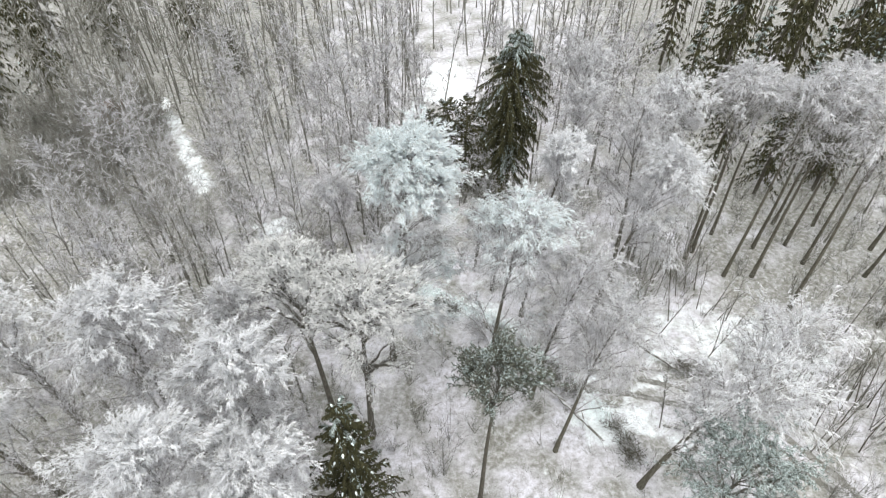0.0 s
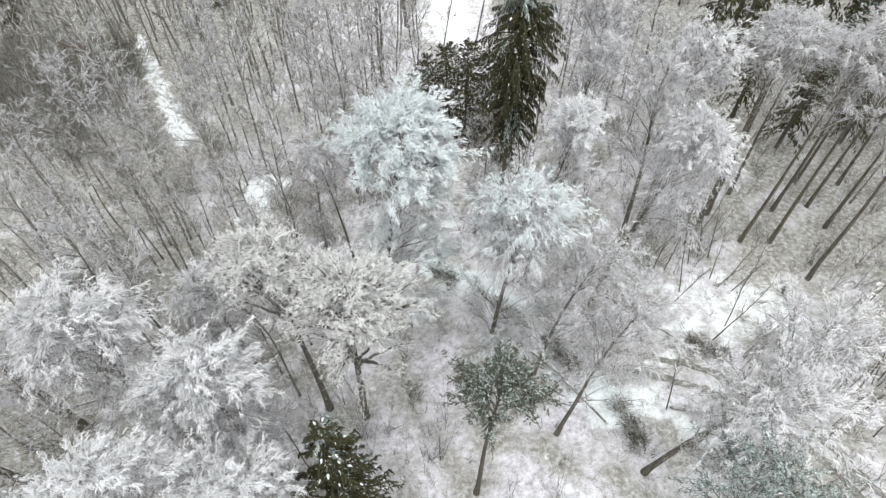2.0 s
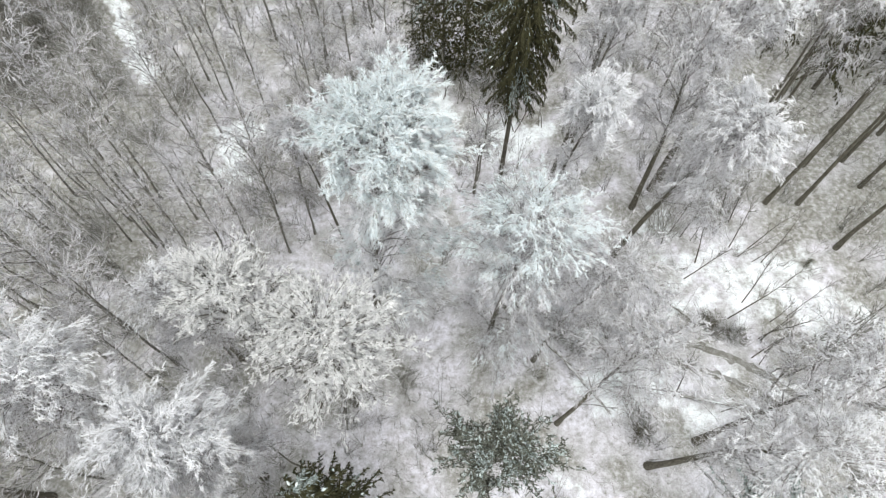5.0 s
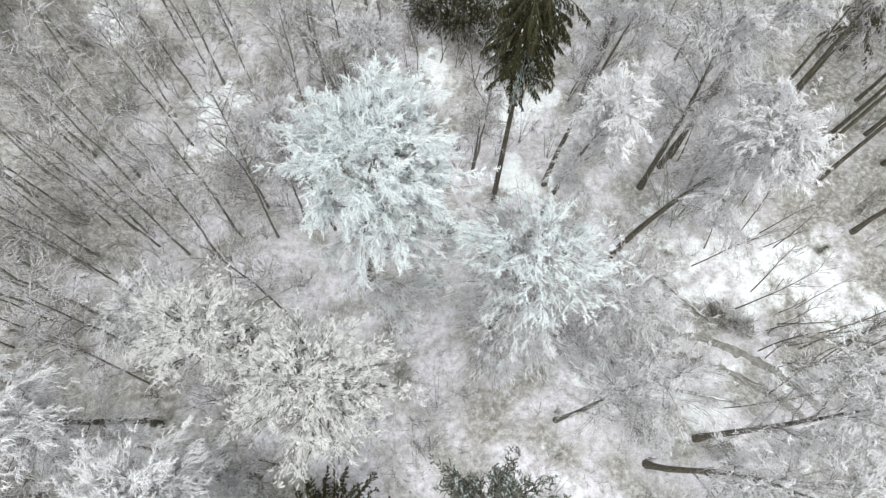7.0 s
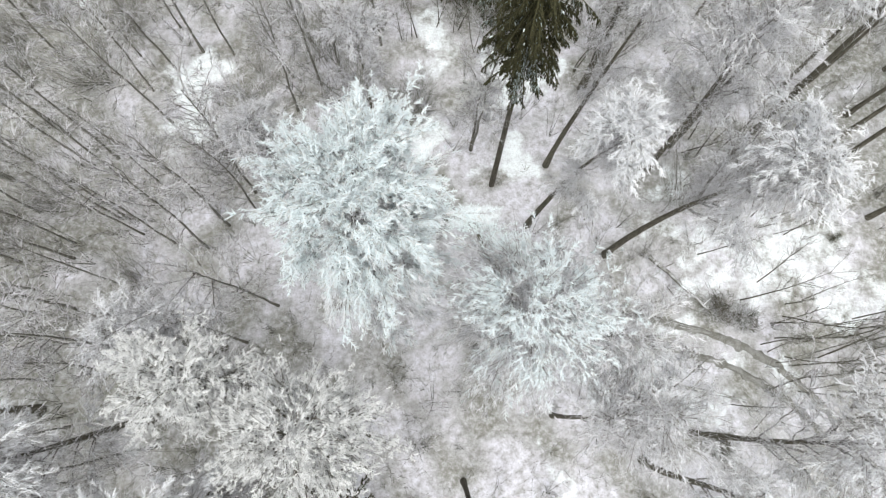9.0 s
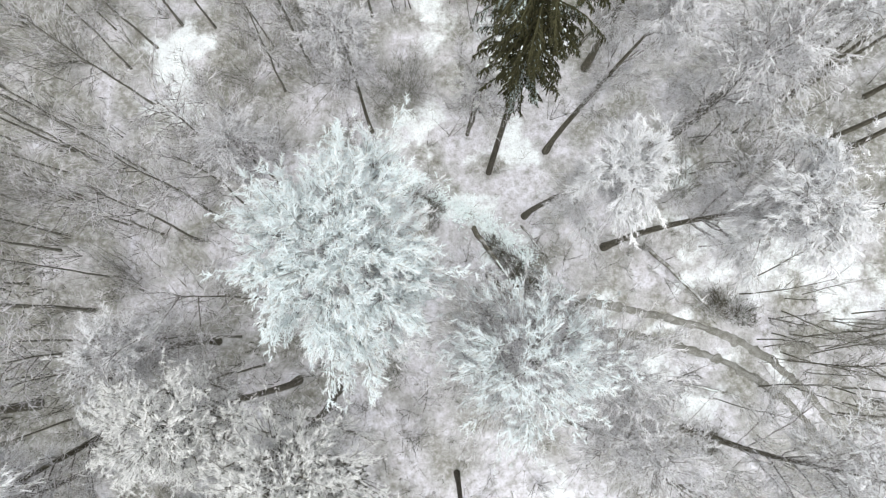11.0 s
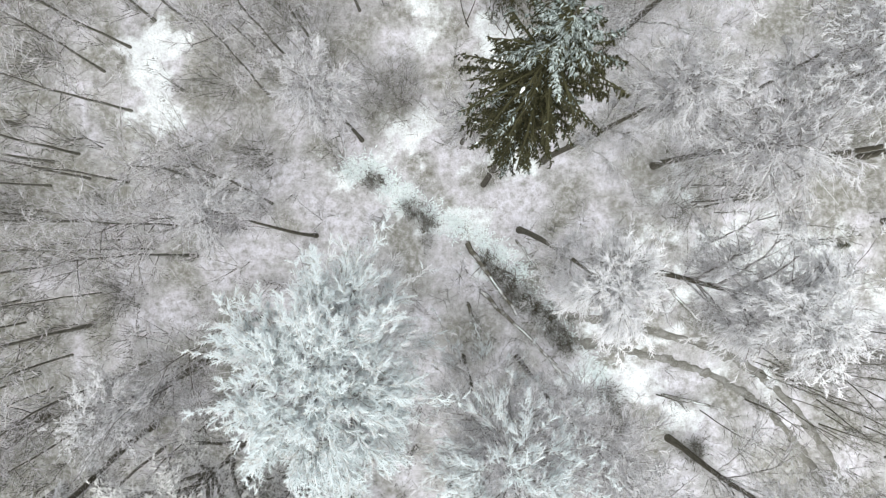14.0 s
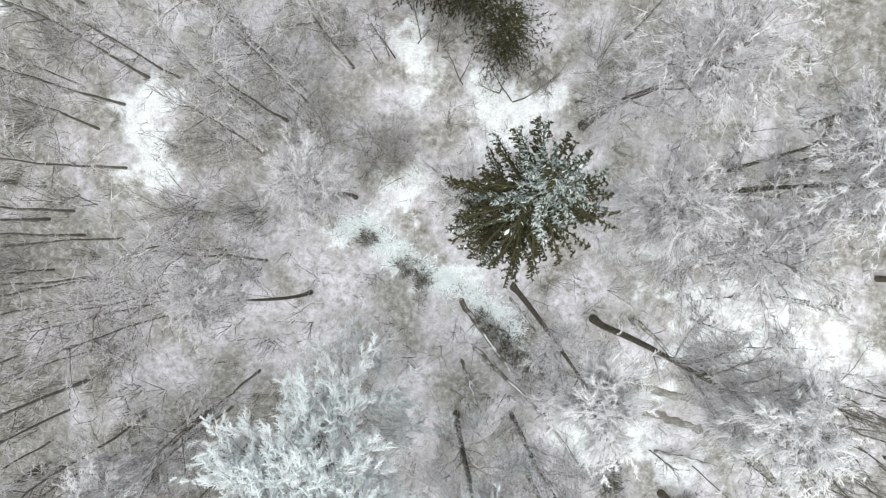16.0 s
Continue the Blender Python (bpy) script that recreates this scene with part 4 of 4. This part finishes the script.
for i, (x, y) in enumerate(((-11.4, 51.6), (-15.5, 57.0), (-7.5, 56.5), (-19.0, 61.0), (-11.0, 64.0), (-4.5, 62.5), (9.5, 58.0), (14.0, 54.0), (17.5, 60.0), (21.0, 54.5), (13.0, 65.0), (5.0, 66.0), (-25.0, 55.0), (-27.5, 62.0), (22.5, 66.0), (-30.0, 42.0), (-34.0, 38.0), (-24.5, 27.5))):
    plant("pale_tree", PALES[i % 3], x, y, "leafless tree with pale lilac rime all over", "tree", "pale trees", turn=rnd.uniform(0, 360), scale=rnd.uniform(0.85, 1.1))
    taken.append((x, y))
made, tries = 0, 0
while made < 60 and tries < 20000:
    tries += 1
    y = 8 + 62 * rnd.random()
    x = rnd.uniform(-1, 1) * (26 + 0.62 * y)
    dense = x < -8 or y > 52 or x > 34
    if openness(x, y) > 0.05 or (y > 54 and (x > 26 or x < -50)) or (y > 50 and -8 < x < 9) or not free(x, y, 2.6 if dense else 4.2) or not dense:
        continue
    kind = THIN[rnd.randrange(4)] if (x < -12 and rnd.random() < 0.5) or rnd.random() < 0.2 else SLIM[rnd.randrange(6)]
    plant("slim_tree", kind, x, y, "slim leafless tree with light rime on grey twigs", "tree", "slim trees", turn=rnd.uniform(0, 360), scale=rnd.uniform(0.7, 1.15) * (1.15 if y > 50 else 1), tilt=(rnd.uniform(-4, 4), rnd.uniform(-4, 4)))
    taken.append((x, y))
    made += 1

# ---- dark spruces far off and the young ones ----
FAR_DARK = [conifer(83 + i, 25.0, 0.1, 4.6, whorls=14, per=7, fans=6, needles=3, rime=0.1, snow=8, patch=3.0, size=0.6, thick=0.11, hang=0.7, sag=0.8) for i in range(2)]
DARK = [conifer(80 + i, 25.0, 0.12, 4.4, whorls=16, per=7, fans=9, needles=6, rime=0.3, snow=12, patch=2.0, size=0.36, thick=0.065, hang=0.7, sag=0.8) for i in range(3)]
for x, y, s in ((36, 73, 1.0), (43, 75, 1.05), (50, 72, 1.0), (57, 76, 1.05), (64, 73, 1.0), (71, 77, 1.0), (40, 84, 1.1), (52, 86, 1.1), (63, 86, 1.1), (75, 88, 1.1), (37, 56.5, 0.8), (44.5, 57.5, 0.8), (40, 60.5, 0.85), (46.5, 61.5, 0.85), (52, 59.5, 0.85), (33.5, 62.0, 0.85), (46, 62, 0.9), (58, 64, 0.95), (29, 67, 0.85), (34, 92, 1.0), (46, 95, 1.1), (57, 97, 1.1), (69, 98, 1.1), (82, 100, 1.1), (66, 66, 0.9), (-80, 92, 1.1), (-74, 99, 1.1), (-64, 100, 1.1),
                (-62, 66, 1.0), (-68, 71, 1.05), (-61, 76, 1.0), (-73, 80, 1.1), (-66, 84, 1.0), (-57, 90, 1.0), (-47, 98, 1.0)):
    plant("spruce_tree", (FAR_DARK[rnd.randrange(2)] if y > 70 else DARK[rnd.randrange(3)]), x, y, "tall dark spruce with snow streaks on its boughs", "spruce", "dark spruces", turn=rnd.uniform(0, 360), scale=s)
YOUNG = [conifer(86 + i, 12.5, 0.06, 3.6, whorls=16, per=8, fans=9, needles=5, rime=0.03, shape="column", size=0.26, thick=0.048, hang=0.5, sag=0.5, girth=0.14) for i in range(2)]
for i, (x, y, s) in enumerate(((5.2, 52.6, 0.75), (3.4, 56.2, 0.95), (1.2, 57.2, 1.0), (-1.0, 57.6, 0.95), (-3.0, 58.4, 0.8), (-36, 86, 0.62), (30.4, 35.6, 0.11))):
    plant("young_spruce", YOUNG[i % 2], x, y, "young dark spruce with dusting of frost", "spruce", "young spruces", turn=rnd.uniform(0, 360), scale=s)


# ---- saplings on the clearing ----
def sapling(seed, h):
    rng = np.random.default_rng(seed)
    stem, tw = Heap(), Heap()
    g = grow(rng, np.zeros((1, 3)), np.array([[rng.normal(0, 0.12), rng.normal(0, 0.12), 1.0]]), [h], 8, 0.0, 0.035)
    stem.tubes(g, np.linspace(0.058, 0.012, 8)[None], 5)
    n = 16
    p, w = along(g, np.zeros(n, int), rng.uniform(0.35, 1, n))
    b = grow(rng, p, w + unit(rng.normal(0, 1, (n, 3))) * 0.7, rng.uniform(0.6, 1.8, n), 4, -0.3, 0.12)
    tw.tubes(b, np.tile([[0.02, 0.016, 0.012, 0.006]], (n, 1)), 3)
    wh = np.repeat(np.arange(n), 6)
    p, w = along(b, wh, rng.uniform(0.2, 1, n * 6))
    tw.spikes(p, w + unit(rng.normal(0, 1, (n * 6, 3))) * 0.6, rng.uniform(0.3, 0.7, n * 6), 0.012, True)
    return [("stem", stem.mesh("stem", BARK, True)), ("branchwork", tw.mesh("branchwork", BARE))]


SAPLINGS = [sapling(200 + i, 6.5 + 0.5 * i) for i in range(7)]
spots = [(23.0, 30.6), (26.0, 29.5), (26.4, 27.8), (24.4, 32.0), (17.6, 24.0), (20.8, 23.0), (26.3, 30.4), (10.8, 49.5), (8.9, 50.0), (5.3, 49.9), (2.6, 50.4), (-2.4, 52.1), (7.5, 51.2), (6.2, 49.3), (0.6, 52.6), (-0.6, 53.5), (4.2, 51.0)]
while len(spots) < 85:
    x, y = rnd.uniform(16.5, 36), rnd.uniform(22, 44)
    if (y > 33 and x < 29 and rnd.random() < 0.25) or (y < 31 and x > 24) or (18 < x < 25 and y > 35 and rnd.random() < 0.7):
        spots.append((x, y))
spots += [(rnd.uniform(25, 35), rnd.uniform(23.5, 31)) for _ in range(5)]
spots += [(x + rnd.uniform(-0.5, 0.5), y + rnd.uniform(-0.5, 0.5)) for x, y in spots[7:17]]
for x, y in spots:
    plant("sapling", SAPLINGS[rnd.randrange(7)], x, y, "thin bare sapling standing in open snow", "sapling", "saplings", turn=rnd.uniform(0, 360), scale=rnd.uniform(0.6, 1.1), tilt=(rnd.uniform(-4, 4), rnd.uniform(-4, 4)))


# ---- far woods, joined ----
def far_woods():
    rng = np.random.default_rng(9)
    wood, tw, tr = Heap(), Heap(), Heap()
    n = 1500
    y = 58 + 110 * rng.uniform(0, 1, n) ** 1.1
    x = rng.uniform(-1, 1, n) * (30 + 0.75 * y)
    keep = (openness(x, y) < 0.1) & ((x < -22) | (x > 26) | (rng.uniform(0, 1, n) < 0.6)) & ((y > 64) | (x < -30)) & ~((x > 24) & (y < 98)) & ~((x < -56) & (y < 92) & (y > 60))
    x, y = x[keep], y[keep]
    n = len(x)
    h = rng.uniform(13, 21, n)
    p = np.stack([x, y, np.full(n, -0.2)], 1)
    st = grow(rng, p, np.stack([rng.normal(0, 0.06, n), rng.normal(0, 0.06, n), np.ones(n)], 1), h, 6, 0, 0.03)
    wood.tubes(st, np.linspace(0.12, 0.025, 6)[None].repeat(n, 0), 4)
    per = 14
    wh = np.repeat(np.arange(n), per)
    p, w = along(st, wh, rng.uniform(0.35, 1, n * per))
    b = grow(rng, p, w + unit(rng.normal(0, 1, (n * per, 3))) * 0.9, rng.uniform(1.0, 2.6, n * per), 3, -0.2, 0.1)
    wood.spikes(p, b[:, -1] - p, np.linalg.norm(b[:, -1] - p, axis=1), 0.045, True)
    per2 = 4
    wh = np.repeat(np.arange(n * per), per2)
    p, w = along(b, wh, rng.uniform(0.1, 1, len(wh)))
    way = w + unit(rng.normal(0, 1, p.shape)) * 0.7
    pale = (rng.uniform(0, 1, n) < np.clip((x + 45) / 30, 0.03, 0.92))[np.repeat(np.arange(n), per)][wh]
    tr.spikes(p[pale], way[pale], rng.uniform(0.7, 1.5, pale.sum()), 0.055, True)
    tw.spikes(p[~pale], way[~pale], rng.uniform(0.8, 1.7, (~pale).sum()), 0.055, True)
    tagged(new("far_woods", wood.mesh("far_woods", SLIM_BARK)), "stems of the distant leafless wood", "wood", kind="stuff")
    tagged(new("far_twigs", tw.mesh("far_twigs", BARE)), "brown-grey twigs of the distant wood", "wood", kind="stuff")
    tagged(new("far_rimed_twigs", tr.mesh("far_rimed_twigs", PALE)), "lightly rimed twigs of the distant wood", "wood", kind="stuff")


far_woods()


# ---- undergrowth ----
def undergrowth():
    rng = np.random.default_rng(3)
    h, h2 = Heap(), Heap()
    n = 2600
    y = 6 + 90 * rng.uniform(0, 1, n) ** 1.25
    x = rng.uniform(-1, 1, n) * (26 + 0.6 * y)
    keep = openness(x, y) < rng.uniform(0.2, 1.4, n)
    x, y = x[keep], y[keep]
    n = len(x)
    tall = rng.uniform(0.5, 2.2, n) * rng.uniform(0.6, 1.3, n)
    for j in range(9):
        way = np.stack([rng.normal(0, 0.45, n), rng.normal(0, 0.45, n), np.ones(n)], 1)
        p = np.stack([x + rng.normal(0, 0.15, n), y + rng.normal(0, 0.15, n), np.full(n, -0.1)], 1)
        (h if j % 3 else h2).spikes(p, way, tall * rng.uniform(0.6, 1.2, n), 0.018, True)
    tagged(new("undergrowth", h.mesh("undergrowth", HALF)), "low leafless brushwood dusted with frost", "undergrowth", kind="stuff")
    tagged(new("brushwood", h2.mesh("brushwood", BARE)), "thin brown leafless brushwood on the snow", "undergrowth", kind="stuff")


undergrowth()


def thicket():
    """Fan-shaped bushes of thin stems between the trees, past counting."""
    rng = np.random.default_rng(13)
    pale, dull = Heap(), Heap()
    n = 1500
    y = 10 + 95 * rng.uniform(0, 1, n) ** 1.25
    x = rng.uniform(-1, 1, n) * (26 + 0.62 * y)
    keep = (openness(x, y) < 0.05) & ((x < -7) | (y > 42) | (x > 30) | (rng.uniform(0, 1, n) < 0.6))
    x, y = x[keep], y[keep]
    n = len(x)
    stems, per = 6, 8
    tall = np.repeat(rng.uniform(2.0, 6.0, n), stems)
    bx, by = np.repeat(x, stems), np.repeat(y, stems)
    m = n * stems
    st = grow(rng, np.stack([bx + rng.normal(0, 0.12, m), by + rng.normal(0, 0.12, m), np.full(m, -0.1)], 1), np.stack([rng.normal(0, 0.3, m), rng.normal(0, 0.3, m), np.ones(m)], 1), tall * rng.uniform(0.6, 1.1, m), 4, -0.2, 0.08)
    dull.spikes(st[:, 0], st[:, 2] - st[:, 0], np.linalg.norm(st[:, 2] - st[:, 0], axis=1) * 1.3, 0.026, True)
    wh = np.repeat(np.arange(m), per)
    p, w = along(st, wh, rng.uniform(0.25, 1, m * per))
    p += rng.normal(0, 0.08, p.shape)
    way = w + unit(rng.normal(0, 1, p.shape)) * 0.7
    L = rng.uniform(0.4, 1.1, m * per)
    soft = rng.uniform(0, 1, m * per) < np.clip(1.05 - 0.95 * litter(bx, by), 0.05, 0.95)[wh]
    pale.spikes(p[soft], way[soft], L[soft], 0.021, True)
    dull.spikes(p[~soft], way[~soft], L[~soft], 0.018, True)
    tagged(new("thicket", dull.mesh("thicket", BARE)), "fine olive-grey thicket of leafless bushes", "thicket", kind="stuff")
    tagged(new("rimed_thicket", pale.mesh("rimed_thicket", PALE)), "fine pale rimed twigs of the thicket", "thicket", kind="stuff")


thicket()


def twig_bush(seed, twigs=HALF):
    """A dense round bush of fine bare twigs."""
    rng = np.random.default_rng(seed)
    stems, tw = Heap(), Heap()
    n = 26
    g = grow(rng, rng.normal(0, 0.5, (n, 3)) * np.array([1, 1, 0]), np.stack([rng.normal(0, 0.42, n), rng.normal(0, 0.42, n), np.ones(n)], 1), rng.uniform(3.0, 5.5, n), 5, -0.1, 0.07)
    stems.tubes(g, np.linspace(0.03, 0.01, 5)[None].repeat(n, 0), 3)
    m = n * 46
    p, w = along(g, np.repeat(np.arange(n), 46), rng.uniform(0.2, 1, m))
    p = p + rng.normal(0, 0.25, p.shape)
    tw.spikes(p, w + unit(rng.normal(0, 1, (m, 3))) * 0.6, rng.uniform(0.5, 1.2, m), 0.011, True)
    return [("stem", stems.mesh("stem", SLIM_BARK)), ("branchwork", tw.mesh("branchwork", twigs))]


BUSHES = [twig_bush(400 + i) for i in range(3)]
BROWN_BUSHES = [twig_bush(410 + i, BARE) for i in range(2)]
for i, (x, y) in enumerate(((-14.7, 45.8), (-12.1, 40.5), (-17.0, 40.6), (-28.5, 47.0), (-26.5, 52.0), (-34.0, 54.0), (-38.0, 58.0), (-36.0, 50.0), (-41.0, 62.0), (-44.5, 57.0), (-29.5, 36.0), (-33.0, 33.0),
                            (-22.0, 30.0), (-7.5, 46.5), (-9.5, 50.0), (-4.0, 46.0), (-6.5, 53.5), (-2.0, 44.8), (19.0, 38.5), (23.5, 41.0), (12.5, 52.0), (-47.0, 64.0), (-50.0, 60.0), (-42.5, 52.0), (-50.0, 70.0), (-55.0, 66.0))):
    plant("twig_bush", BUSHES[i % 3], x, y, "dense leafless bush of fine brown-grey twigs", "bush", "twig bushes", turn=rnd.uniform(0, 360), scale=rnd.uniform(0.8, 1.25))

for i in range(26):
    x, y = rnd.uniform(-62, -41), rnd.uniform(50, 70)
    if openness(x, y) < 0.05:
        plant("twig_bush", BROWN_BUSHES[i % 2], x, y, "dense leafless bush of fine brown twigs", "bush", "twig bushes", turn=rnd.uniform(0, 360), scale=rnd.uniform(1.2, 1.7))


# ---- a bush that kept its withered leaves ----
plant("beech_bush", broadleaf(301, 6.0, 0.1, 2.2, limbs=34, subs=6, twigs=8, girth=0.08, rimed=0.05, thick=0.05, twig=0.3, plain=True, dull=RUSSET, frosty=RUSSET), -45.5, 65.0, "young beech with withered russet leaves", "tree")
